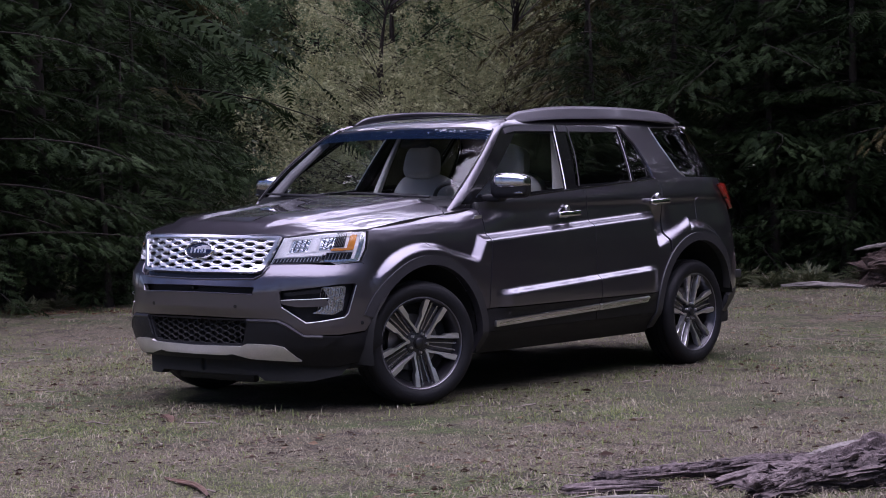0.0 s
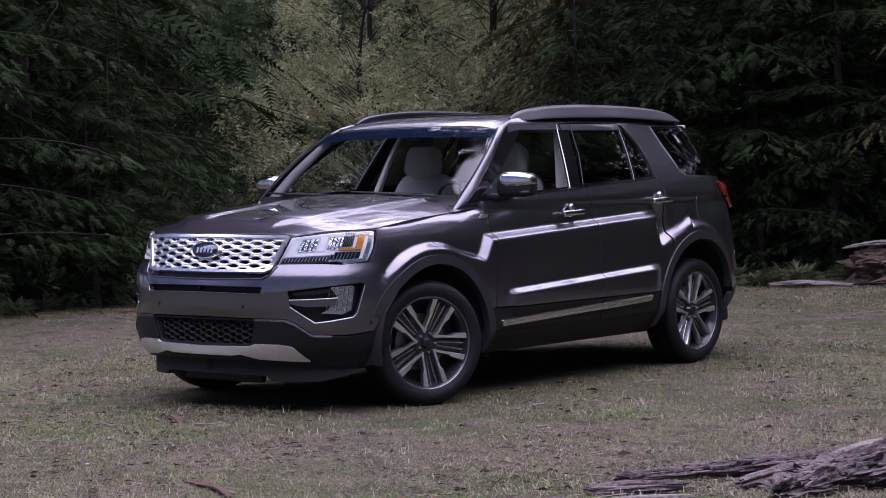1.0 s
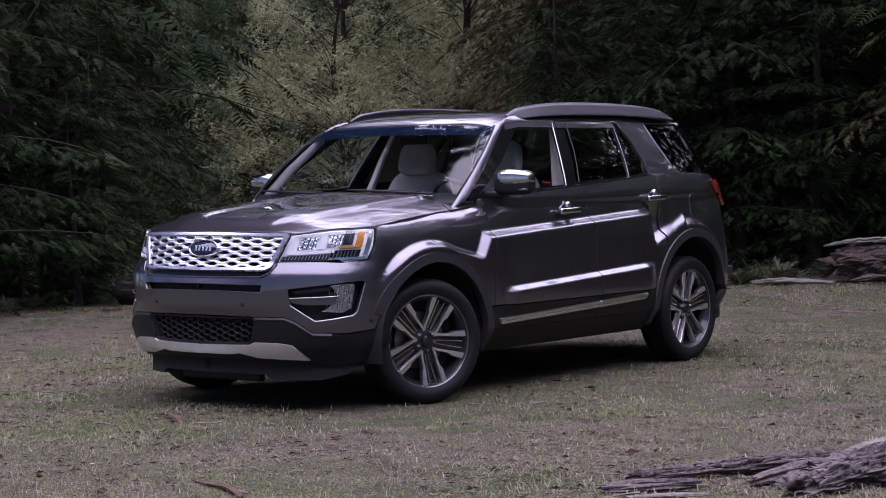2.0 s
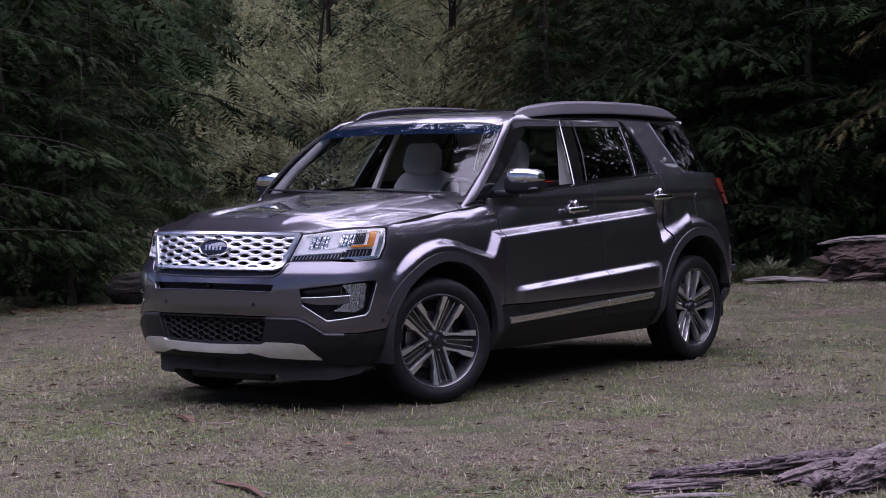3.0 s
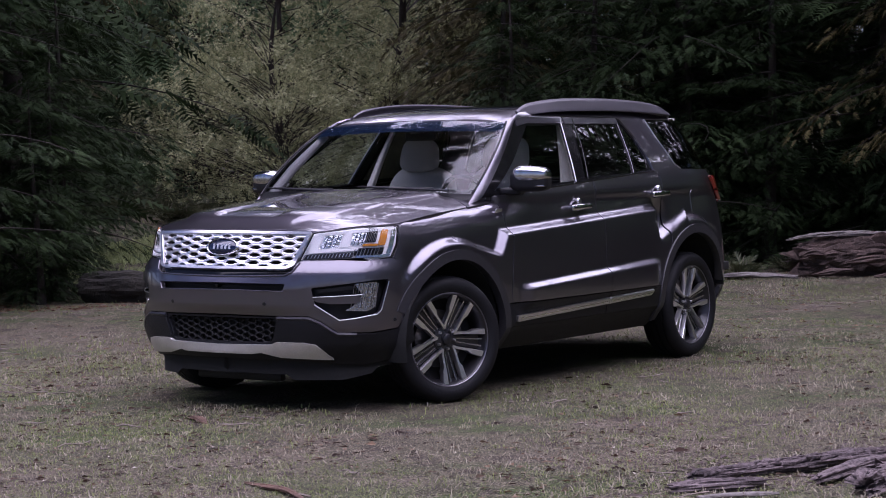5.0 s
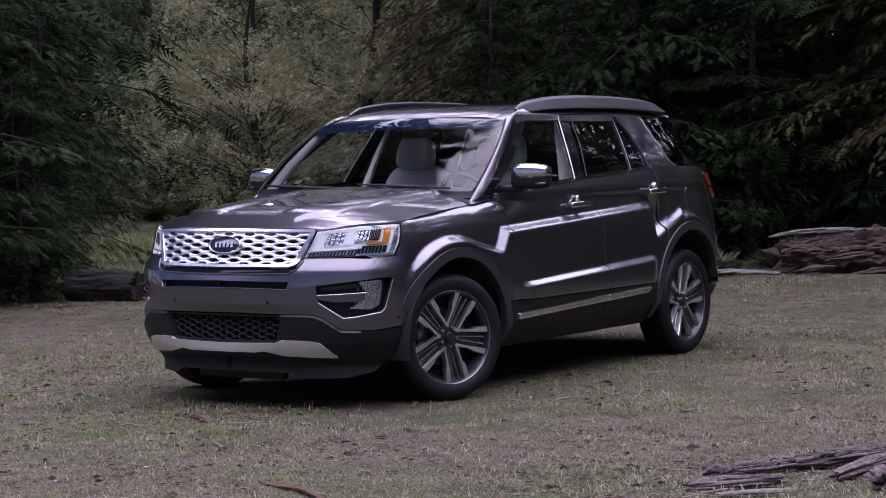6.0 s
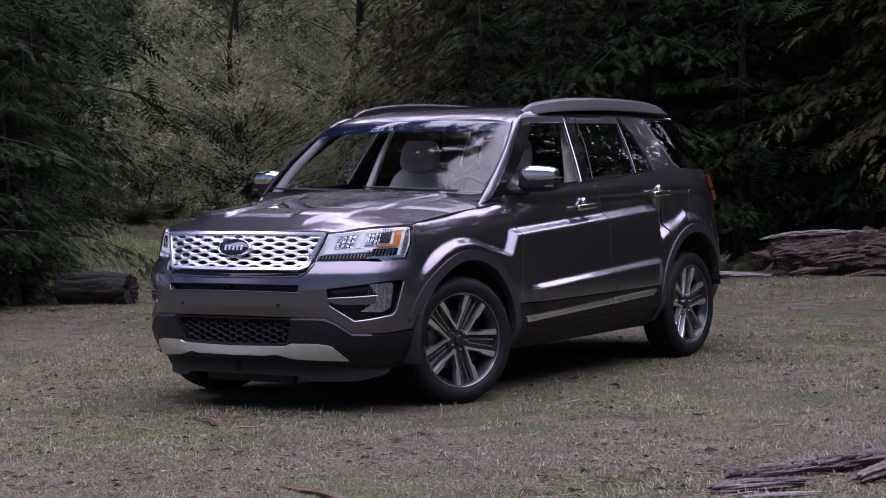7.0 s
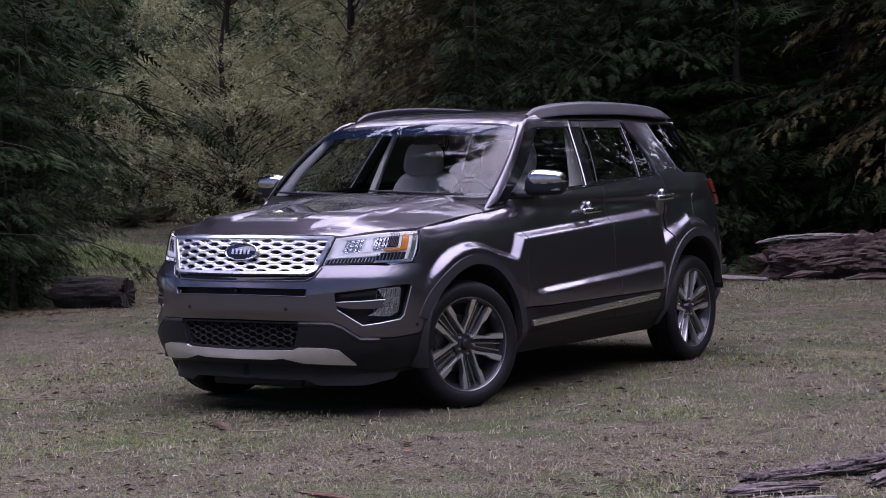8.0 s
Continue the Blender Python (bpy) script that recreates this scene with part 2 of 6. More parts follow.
def ramp(a, b, x):
    t = np.clip((np.asarray(x, float) - a) / (b - a), 0, 1)
    return t * t * t * (t * (6 * t - 15) + 10)


def crease(a, b, x, soft=.34):
    """A straight slope from 0 at a to 1 at b whose two bends are tight."""
    t = np.clip((np.asarray(x, float) - a) / (b - a), 0, 1)
    k = 1 / (1 - soft)
    low, high = k * t * t / (2 * soft), 1 - k * (1 - t) ** 2 / (2 * soft)
    return np.where(t < soft, low, np.where(t > 1 - soft, high, k * (t - soft / 2)))


OUTLINE = [(2.40, 0), (2.388, .2), (2.352, .42), (2.285, .60), (2.17, .755), (2.0, .865), (1.8, .928), (1.43, .965),
           (1.0, .978), (.4, .985), (-.4, .985), (-1.0, .98), (-1.43, .966), (-1.8, .932), (-2.05, .878), (-2.25, .785),
           (-2.40, .635), (-2.51, .38), (-2.55, 0)]
ARC = np.concatenate([[0], np.cumsum([math.dist(p, q) for p, q in zip(OUTLINE, OUTLINE[1:])])])
PLAN_X, PLAN_Y = cubic(ARC, [p[0] for p in OUTLINE]), cubic(ARC, [p[1] for p in OUTLINE])
U_FINE = np.linspace(0, ARC[-1], 800)
X_FINE = PLAN_X(U_FINE)
U_END = float(ARC[-1])
HUB_X, HUB_Z = 1.433, .375


def along(x):
    """The way along the outline at which it has this x."""
    return np.interp(-np.asarray(x, float), -X_FINE, U_FINE)


PROFILES = [
    (0.0, monotone([.2, .30, .36, .45, .55, .62, .70, .76, .82, .88, .95, 1.03, 1.1, 1.3, 1.8],
                   [-.11, -.05, -.03, -.03, -.02, 0, 0, -.02, -.05, -.075, -.10, -.14, -.2, -.4, -.9])),
    (float(along(2.17)), monotone([.2, .30, .40, .52, .62, .72, .78, .82, .86, .90, 1.0, 1.06, 1.12, 1.3, 1.8],
                                  [-.13, -.075, -.02, 0, 0, 0, -.005, -.021, -.047, -.056, -.077, -.095, -.14, -.3, -.8])),
    (float(along(1.75)), monotone([.2, .30, .40, .52, .62, .72, .80, .90, .98, 1.03, 1.065, 1.1, 1.8],
                                  [-.12, -.06, -.01, 0, 0, -.002, -.006, -.015, -.032, -.055, -.09, -.16, -.9])),
    (float(along(1.2)), monotone([.2, .30, .40, .52, .72, .90, 1.0, 1.06, 1.10, 1.14, 1.3, 1.65, 1.72, 1.8],
                                 [-.15, -.08, -.012, -.004, -.004, -.006, -.018, -.04, -.075, -.13, -.18, -.32, -.38, -.6])),
    (float(along(.5)), monotone([.2, .28, .36, .41, .47, .58, .8, .92, 1.0, 1.10, 1.17, 1.21, 1.62, 1.67, 1.72, 1.8],
                                [-.2, -.10, -.045, -.012, -.006, -.002, -.004, -.008, -.014, -.026, -.042, -.06, -.27, -.298, -.352, -.66])),
    (float(along(-.9)), monotone([.2, .28, .36, .41, .47, .58, .8, .92, 1.0, 1.14, 1.20, 1.25, 1.62, 1.67, 1.72, 1.8],
                                 [-.2, -.11, -.05, -.015, -.006, -.002, -.004, -.006, -.012, -.028, -.042, -.06, -.26, -.290, -.348, -.66])),
    (float(along(-1.8)), monotone([.2, .32, .42, .52, .8, .95, 1.05, 1.18, 1.26, 1.32, 1.62, 1.67, 1.72, 1.8],
                                  [-.15, -.08, -.03, -.01, 0, -.006, -.018, -.04, -.06, -.085, -.27, -.301, -.365, -.66])),
    (float(along(-2.25)), monotone([.2, .34, .45, .60, .8, .95, 1.05, 1.2, 1.3, 1.62, 1.67, 1.8],
                                   [-.2, -.08, -.02, -.0, -.01, -.03, -.05, -.09, -.13, -.36, -.42, -.8])),
    (U_END, monotone([.2, .34, .45, .60, .7, .95, 1.05, 1.2, 1.3, 1.62, 1.67, 1.8],
                     [-.2, -.08, -.02, -.0, -.03, -.05, -.06, -.09, -.13, -.36, -.42, -.8])),
]


def swell(u, z):
    """How far the skin stands out from the outline: profile, ledges of the doors, flares over the wheels."""
    u, z = np.broadcast_arrays(np.asarray(u, float), np.asarray(z, float))
    d, stations = np.zeros(u.shape), [p[0] for p in PROFILES]
    values = np.array([p[1](z) for p in PROFILES])
    i = np.clip(np.searchsorted(stations, u) - 1, 0, len(stations) - 2)
    lo, hi = np.array(stations)[i], np.array(stations)[i + 1]
    t = np.clip((u - lo) / (hi - lo), 0, 1)
    t = t * t * (3 - 2 * t)
    d = np.take_along_axis(values, i[None], 0)[0] * (1 - t) + np.take_along_axis(values, i[None] + 1, 0)[0] * t
    x = PLAN_X(u)
    ledge = np.maximum(np.maximum(z - (1.014 - .052 * x), .85 * (x - .962) + .50 * (z - .915)), -.93 - x)
    front = np.minimum(np.hypot(x - HUB_X, z - HUB_Z) - .560, np.maximum(z - .83 - .24 * (x - .956), x - 1.39))
    rear = np.minimum(np.hypot(x + HUB_X, z - HUB_Z) - .605, np.maximum(z - .850 + .36 * (x + .92), -1.35 - x))
    hollow = .058 * np.exp(-((x + 1.0) / .10) ** 2 - ((z - .995) / .10) ** 2)
    ends = ramp(1.92, 1.66, x) * ramp(-2.1, -1.8, x)
    proud = 1 - crease(-.030, .030, ledge) * crease(-.026, .026, front) * crease(-.032, .036, rear)
    d += (.052 * proud - .020 - hollow) * ends * ramp(1.21, 1.10, z)
    lower = .672 - .047 * x
    d += .042 * crease(.025, -.025, z - lower) * ramp(.86, .70, x) * ramp(-.93, -.74, x) * ramp(.46, .56, z)
    return d


def skin(u, z, out=0.0, side=1):
    """Points of the skin, that far outside it, on the left (side 1) or right (-1) of the car."""
    u, z = np.broadcast_arrays(np.asarray(u, float), np.asarray(z, float))
    e = 1e-3
    tx, ty = PLAN_X(np.minimum(u + e, U_END)) - PLAN_X(np.maximum(u - e, 0)), PLAN_Y(np.minimum(u + e, U_END)) - PLAN_Y(np.maximum(u - e, 0))
    length = np.hypot(tx, ty)
    d = swell(u, z) + out
    return np.stack([PLAN_X(u) + d * ty / length, side * np.maximum(PLAN_Y(u) - d * tx / length, 0), z], -1)


# ---- the car ----
def at_side(side, out=0.0):
    return lambda u, z: skin(u, z, out, side)


def whole(out=0.0):
    """The skin right round the nose: negative u is the right side."""
    def surf(u, z):
        p = skin(np.abs(u), z, out)
        p[..., 1] *= np.where(np.asarray(u) < 0, -1, 1)
        return p
    return surf


def xz(points):
    """Points (x, z, ...) of the side as (u, z, ...) of the skin."""
    return [(float(along(p[0])), *p[1:]) for p in points]


def mirror_u(points):
    """A half outline from the middle outwards, closed on the other side."""
    return list(points) + [(-p[0], *p[1:]) for p in reversed(points) if abs(p[0]) > 1e-6]


def arc(hub, r, a, b, steps=16):
    return [(hub + r * math.cos(radians(a + (b - a) * k / steps)), HUB_Z + r * math.sin(radians(a + (b - a) * k / steps)), 0.0)
            for k in range(steps + 1)]


def belt(x):
    return 1.232 - .062 * x


ROOF_MID = cubic([-2.35, -2.0, -1.5, -.8, -.2, .12, .30, .40, .48], [1.655, 1.70, 1.735, 1.752, 1.742, 1.723, 1.699, 1.677, 1.650])
HOOD_MID = cubic([.85, 1.2, 1.5, 1.8, 2.0, 2.06, 2.10, 2.15, 2.21], [1.222, 1.19, 1.163, 1.136, 1.115, 1.103, 1.089, 1.064, 1.026])
HOOD_SIDE = cubic([.85, 1.0, 1.2, 1.5, 1.82, 1.93, 2.06, 2.172, 2.2], [1.152, 1.136, 1.115, 1.089, 1.047, 1.042, 1.036, 1.016, 1.010])
EDGE = [(2.210, 0), (2.207, .25), (2.196, .45), (2.176, .572), (2.06, .705), (1.93, .795), (1.82, .845), (1.5, .868), (1.2, .872), (.98, .862), (.955, .83)]
HOOD_WIDE = monotone([.955, .98, 1.2, 1.5, 1.82, 1.93, 2.06, 2.172, 2.25], [.86, .862, .872, .868, .845, .795, .705, .580, .575])


def roof_at(x, y):
    x, y = np.asarray(x, float), np.asarray(y, float)
    return np.stack([x, y, ROOF_MID(x) - .012 * (np.abs(y) / .66) ** 2 - .026 * (np.abs(y) / .66) ** 12], -1)


def hood_at(x, y):
    x, y = np.asarray(x, float), np.asarray(y, float)
    t = np.abs(y) / HOOD_WIDE(x)
    z = HOOD_SIDE(x) + (HOOD_MID(x) - HOOD_SIDE(x)) * (1 - np.minimum(t, 1.1) ** 3.0)
    edge = .575 - .05 * ramp(1.3, 2.0, x) - .16 * ramp(1.95, 2.18, x)
    z = z + .020 * ramp(.030, -.030, np.abs(y) - edge) * ramp(2.19, 2.05, x)
    dip = .24 + .10 * ramp(2.0, 1.2, x)
    z = z - .014 * ramp(.035, -.035, np.abs(y) - dip) * ramp(2.125, 2.06, x) * ramp(1.0, 1.5, x)
    return np.stack([x, y, z], -1)


def screen_at(a, b, out=0.0):
    """The windscreen: a from right (-1) to left (1), b from its foot (0) to its head (1)."""
    a, b = np.asarray(a, float), np.asarray(b, float)
    x = (1.075 - .04 * a * a) * (1 - b) + (.475 - .02 * a * a) * b - .034 * a ** 6 * 4 * b * (1 - b)
    y = (.838 * (1 - b) + .708 * b + .034 * 4 * b * (1 - b)) * a
    z = (1.178 + .0 * a) * (1 - b) + (1.652 - .024 * a * a) * b
    lift = .035 * 4 * b * (1 - b) + out
    return np.stack([x + .61 * lift, y, z + .79 * lift], -1)


def pillar_x(b):
    return .972 - .612 * b + .02 * 4 * b * (1 - b)


def pillar_at(side):
    """The windscreen pillar between the screen's edge and the door window's front edge."""
    def surf(a, b):
        a, b = np.asarray(a, float), np.asarray(b, float)
        p = screen_at(np.full(np.shape(b), .985), b)
        q = skin(along(pillar_x(b)), 1.180 + .478 * b, .003)
        c = p * .8 + q * .2 + np.array([.0, .010, .0])
        a = a[..., None]
        m = p * (1 - a) ** 2 + c * 2 * a * (1 - a) + q * a ** 2
        m[..., 1] *= side
        return m
    return surf


def build_wheel(name, label):
    """A wheel lying on its axle along y, outer face towards +y."""
    top = new(name)
    tagged(top, label)
    tyre = [(.264, .085), (.272, .104), (.288, .114), (.310, .118), (.332, .114), (.348, .101), (.357, .084), (.3605, .07),
            (.3605, .066), (.352, .064), (.352, .056), (.3615, .054), (.362, .018), (.353, .016), (.353, .006), (.362, .004),
            (.362, -.03), (.353, -.032), (.353, -.042), (.3615, -.044), (.3605, -.07), (.348, -.101), (.32, -.116), (.28, -.110), (.262, -.09)]
    part("tyre", lathe(tyre, 72), RUBBER, top, "black rubber road tyre")
    rim = [(.262, -.09), (.24, -.09), (.235, -.03), (.232, .05), (.252, .082), (.259, .096), (.266, .101), (.274, .098), (.275, .088)]
    part("rim", lathe(rim[4:], 64), POCKET, top, "dark alloy rim lip")
    part("rim_edge", lathe([(.2625, .0985), (.266, .1022), (.2695, .1015), (.271, .099)], 64), RAIL, top, "thin bright rim edge")
    part("rim_barrel", lathe(rim[:5], 64), POCKET, top, "dark inner rim")
    part("brake_disc", lathe([(.165, -.028), (.165, -.012), (.06, -.012), (.06, .0)], 40), STEEL, top)
    part("barrel", lathe([(.234, -.028), (.17, -.036), (.02, -.04)], 40), DARK, top)

    def spoke(stations, side, thick):
        """A bar along x of (way out, sideways, half width, face height), with chamfered sides."""
        bm, rings = bmesh.new(), []
        for r, o, w, z in stations:
            rings.append([bm.verts.new((r, zz, side * o + d)) for d, zz in
                          ((-w, z - thick), (-w, z - .007), (-w * .80, z), (w * .80, z), (w, z - .007), (w, z - thick))])
        for p, q in zip(rings, rings[1:]):
            for k in range(6):
                bm.faces.new((p[k], p[(k + 1) % 6], q[(k + 1) % 6], q[k]))
        bm.faces.new(rings[0])
        bm.faces.new(rings[-1][::-1])
        bmesh.ops.recalc_face_normals(bm, faces=bm.faces)
        return bm

    BROAD = [(.050, .038, .0105, .066), (.085, .0435, .0080, .068), (.150, .0485, .0085, .078), (.172, .0560, .0160, .082), (.215, .0610, .0172, .087), (.251, .0655, .0185, .090)]
    SLIM = [(.060, .0085, .0036, .044), (.15, .0140, .0042, .052), (.21, .0180, .0050, .062), (.256, .0215, .0058, .072)]
    broad = [part("spoke", spoke(BROAD, d, .034), MACHINED, top, "machined alloy spoke") for d in (-1, 1)]
    slim = [part("slim_spoke", spoke(SLIM, d, .03), SLIM_GREY, top, "slim grey spoke") for d in (-1, 1)]
    web = part("spoke_web", spoke([(.05, 0, .03, .04), (.15, 0, .034, .05), (.235, 0, .05, .052)], 1, .02), POCKET, top, "dark painted web")
    nut = part("wheel_nut", lathe([(.0, .084), (.006, .084), (.0085, .079), (.0085, .03)], 8), SATIN, top)
    for ob in (*broad, *slim, web, nut):
        ob.rotation_euler = (0, radians(18), 0)
        if ob is nut:
            ob.location = (.056 * math.cos(radians(-18)), -.010, .056 * math.sin(radians(-18)))
        for k in range(1, 5):
            c = ob.copy()
            scene.collection.objects.link(c)
            turn = Matrix.Rotation(radians(72 * k), 4, "Y")
            c.matrix_basis = turn @ ob.matrix_basis
    part("hub", lathe([(.0, .070), (.02, .070), (.032, .068), (.036, .06), (.075, .052), (.078, .02)], 40), POCKET, top, "dark wheel hub")
    part("centre_cap", lathe([(.0, .082), (.02, .081), (.029, .076), (.031, .066)], 32), POCKET, top, "dark centre cap")
    return top


def hex_net(name, surf, mat, parent, label, u0, u1, v0, v1, pitch, rise, web, depth, limit, pinch=.16):
    """A cast net of long six-sided openings, staggered row by row, with walls of some depth; limit(v) is its half width."""
    verts, faces = [], []
    step = pitch * .75
    for c in range(-int(u1 / step) - 2, int(u1 / step) + 3):
        for r in range(-1, int((v1 - v0) / rise) + 2):
            u, v = c * step, v0 + (r + (.5 if c % 2 else 0)) * rise
            tile = [(u - pitch * .5, v), (u - pitch * .25, v + rise * .5), (u + pitch * .25, v + rise * .5), (u + pitch * .5, v),
                    (u + pitch * .25, v - rise * .5), (u - pitch * .25, v - rise * .5)]
            hole = [(u + (a - u) * (.84 if abs(a - u) > pitch * .4 else 1 - pinch), v + (b - v) * (1 - web)) for a, b in tile]
            clampv = lambda p: (max(-limit(p[1]), min(limit(p[1]), p[0])), max(v0, min(v1, p[1])))
            tile, hole = [clampv(p) for p in tile], [clampv(p) for p in hole]
            area = abs(sum(p[0] * q[1] - q[0] * p[1] for p, q in zip(tile, tile[1:] + tile[:1]))) / 2
            if area < pitch * rise * .04:
                continue
            base = len(verts)
            for out, loop in ((0.0, tile), (.001, [((p[0] + q[0]) / 2, (p[1] + q[1]) / 2) for p, q in zip(tile, hole)]), (-.001, hole), (-depth, hole)):
                verts += [(p[0], p[1], out) for p in loop]
            for k in range(6):
                j = (k + 1) % 6
                for a in (0, 6, 12):
                    faces.append((base + a + k, base + a + j, base + a + 6 + j, base + a + 6 + k))
    v = np.array(verts)
    place = np.array([surf(o)(a, b) for a, b, o in verts]) if len(v) < 10 else None
    if place is None:
        place = np.zeros((len(v), 3))
        for o in np.unique(v[:, 2]):
            m = v[:, 2] == o
            place[m] = surf(float(o))(v[m, 0], v[m, 1])
    return plain_mesh(name, place, faces, mat, parent, label, smooth=False)


def edge_strip(surf, points, width, steps=6):
    """A slim bar that follows points of a surface."""
    path = []
    for p, q in zip(points, points[1:]):
        for k in range(steps):
            path.append((p[0] + (q[0] - p[0]) * k / steps, p[1] + (q[1] - p[1]) * k / steps))
    path.append(points[-1])
    return tube([surf(np.array(a), np.array(b)) for a, b in path], width, 8)


car = thing("car", "dark grey metallic sport utility vehicle parked on grass", "car")

# nose: painted fascia with openings for the slot and the fog lamps
FOG = [(.618, .712), (.955, .745), (1.066, .748, .02), (1.0, .562, .03), (.768, .530, .02), (.632, .622)]
FASCIA = [(0, .565), (.43, .560), (.60, .558), (.66, .535), (.76, .468), (.95, .462), (1.115, .478), (1.20, .58), (1.30, .735),
          (1.108, .862), (.932, .850), (.80, .858), (.56, .862), (.53, .845), (.50, .79), (.47, .776), (0, .772)]
SLOT = mirror_u([(0, .700), (.45, .690), (.468, .735), (0, .742)])
fascia = panel("front_fascia", whole(), mirror_u(FASCIA), PAINT, car, "dark grey painted front bumper skin", .03, .025,
               holes=[fillet(SLOT, .012), fillet(FOG, .012), fillet([(-p[0], *p[1:]) for p in FOG], .012)])
panel("slot_liner", whole(-.05), mirror_u([(0, .68), (.49, .67), (.50, .75), (0, .76)]), DARK, fascia, depth=.0, step=.05)
part("slot_trim", edge_strip(whole(.002), [(-.46, .694), (-.2, .700), (0, .701), (.2, .700), (.46, .694)], .0035), PAINT, fascia)
part("camera_eye", lathe([(0, .014), (.009, .013), (.012, .004), (.012, -.02)], 16, "Z"), GLOSS_BLACK, fascia).matrix_basis = pose(2.362, 0, .722, 0, 90, 0)
for side in (1, -1):
    surf = at_side(side)
    pocket = panel("fog_pocket", at_side(side, -.055), [(.60, .72), (.95, .77), (1.09, .77), (1.02, .55), (.76, .515), (.61, .60)], PLASTIC, fascia, "black plastic fog lamp pocket", 0, .03)
    lens = panel("fog_lamp", at_side(side, -.018), [(.80, .585), (.93, .575), (.985, .60), (1.005, .735, .02), (.86, .728), (.90, .675), (.90, .655), (.84, .60)], FOG_LENS, fascia, "ribbed clear fog lamp", .03, .02, radius=.01)
    for k in range(11):
        u = .835 + k * .0145
        part("rib", edge_strip(at_side(side, -.016), [(u, .595 if k > 2 else .6), (u + .012, .655)], .0022, 3), LENS if k % 2 else STEEL, lens)
        part("rib", edge_strip(at_side(side, -.016), [(u + .015, .675), (u + .024, .725)], .0022, 3), LENS if k % 2 else STEEL, lens)
    panel("fog_bar", at_side(side, -.008), [(.60, .662), (.885, .670), (.895, .632), (.87, .622), (.72, .622), (.64, .636)], PAINT, fascia, "black bar across the fog lamp", .03, .03, radius=.006)
    panel("fog_wing", at_side(side, -.012), [(.64, .700), (.84, .722), (.86, .700), (.66, .684)], PLASTIC, fascia, "", .03, .03, radius=.005)
    part("bar_trim", edge_strip(at_side(side, -.004), [(.60, .661), (.75, .664), (.90, .669)], .0026), SATIN, fascia, "bright bar edge")
    part("fog_trim", edge_strip(at_side(side, .001), [(.632, .622), (.70, .577), (.768, .533), (.85, .540), (.985, .558), (1.01, .580), (1.062, .735)], .0034), SATIN, fascia, "satin bright fog lamp trim")
    s = part("parking_sensor", lathe([(0, .004), (.010, .004), (.012, 0), (.012, -.01)], 16, "Z"), PLASTIC, fascia, "round parking sensor")
    p = skin(np.array(1.095), np.array(.523), 0, side)
    s.matrix_basis = look(tuple(p), tuple(p - np.array([.75, .66 * side, 0])))
    s = part("parking_sensor", lathe([(0, .004), (.010, .004), (.012, 0), (.012, -.01)], 16, "Z"), PLASTIC, fascia)
    p = skin(np.array(.34), np.array(.625), -.002, side)
    s.matrix_basis = look(tuple(p), tuple(p - np.array([1, .1 * side, 0])))

# grille
GRILLE = mirror_u([(0, .815), (.47, .818), (.512, .835, .01), (.612, 1.018, .01), (0, 1.026)])
GRILLE_IN = mirror_u([(0, .830), (.464, .832), (.490, .844), (.582, 1.004), (0, 1.011)])
grille = panel("grille", whole(.010), GRILLE, SATIN, car, "bright chrome radiator grille with long hexagonal openings", .035, .03, holes=[GRILLE_IN], radius=.012)
hex_net("grille_net", lambda o: whole(.0 + o), SATIN, grille, "satin chrome net of long hexagons", -.62, .62, .828, 1.010, .104, .0410, .52, .03, lambda z: .480 + (z - .832) * .60, .42)
panel("grille_backing", whole(-.06), mirror_u([(0, .77), (.54, .77), (.64, 1.02), (0, 1.02)]), DARK, grille, depth=0, step=.06)
panel("grille_sill", whole(-.018), mirror_u([(0, .768), (.50, .772), (.535, .83), (0, .828)]), GLOSS_BLACK, grille, depth=0, step=.05)
part("grille_lip", edge_strip(whole(.003), [(-.545, .85), (-.505, .80), (-.46, .781), (-.2, .776), (0, .775), (.2, .776), (.46, .781), (.505, .80), (.545, .85)], .005), PAINT, grille, "painted lip under the grille")
badge = part("badge", lathe([(0, .012), (.90, .010), (.97, .006), (1.0, -.01)], 40, "Z"), BADGE, grille, "dark blue oval badge")
badge.matrix_basis = pose(2.312, 0, .932, 0, 69, 0) @ Matrix.Diagonal((.046, .108, 1, 1))
ring = part("badge_ring", lathe([(.90, .0105), (.93, .015), (.99, .014), (1.03, .004), (1.03, -.01)], 40, "Z"), CHROME, grille, "chrome badge rim")
ring.matrix_basis = pose(2.312, 0, .932, 0, 69, 0) @ Matrix.Diagonal((.050, .116, 1, 1))
for k in range(5):
    b = part("badge_mark", block(.20, .12, .004, (0, 0, 0), .0), SATIN, grille)
    b.matrix_basis = pose(2.3235, -.056 + k * .028, .936, 0, 69, 14) @ Matrix.Diagonal((.15, .10, 1, 1))

# lower bumper
LOW = [(0, .318), (.45, .312), (.62, .300), (.80, .285), (.95, .275), (1.12, .30), (1.235, .40), (1.195, .575), (1.115, .470), (.95, .454), (.757, .460), (.655, .527), (.60, .550), (.43, .552), (0, .557)]
LOW_HOLE = mirror_u([(0, .412), (.345, .410), (.372, .420), (.405, .525), (.39, .545), (0, .545)])
lower = panel("lower_bumper", whole(-.004), mirror_u(LOW), PLASTIC, car, "black plastic lower bumper", .04, .03, holes=[LOW_HOLE])
hex_net("lower_grille", lambda o: whole(-.02 + o), DARK, lower, "black net of small hexagons", -.46, .46, .410, .548, .062, .035, .24, .02, lambda z: .345 + (z - .41) * .5)
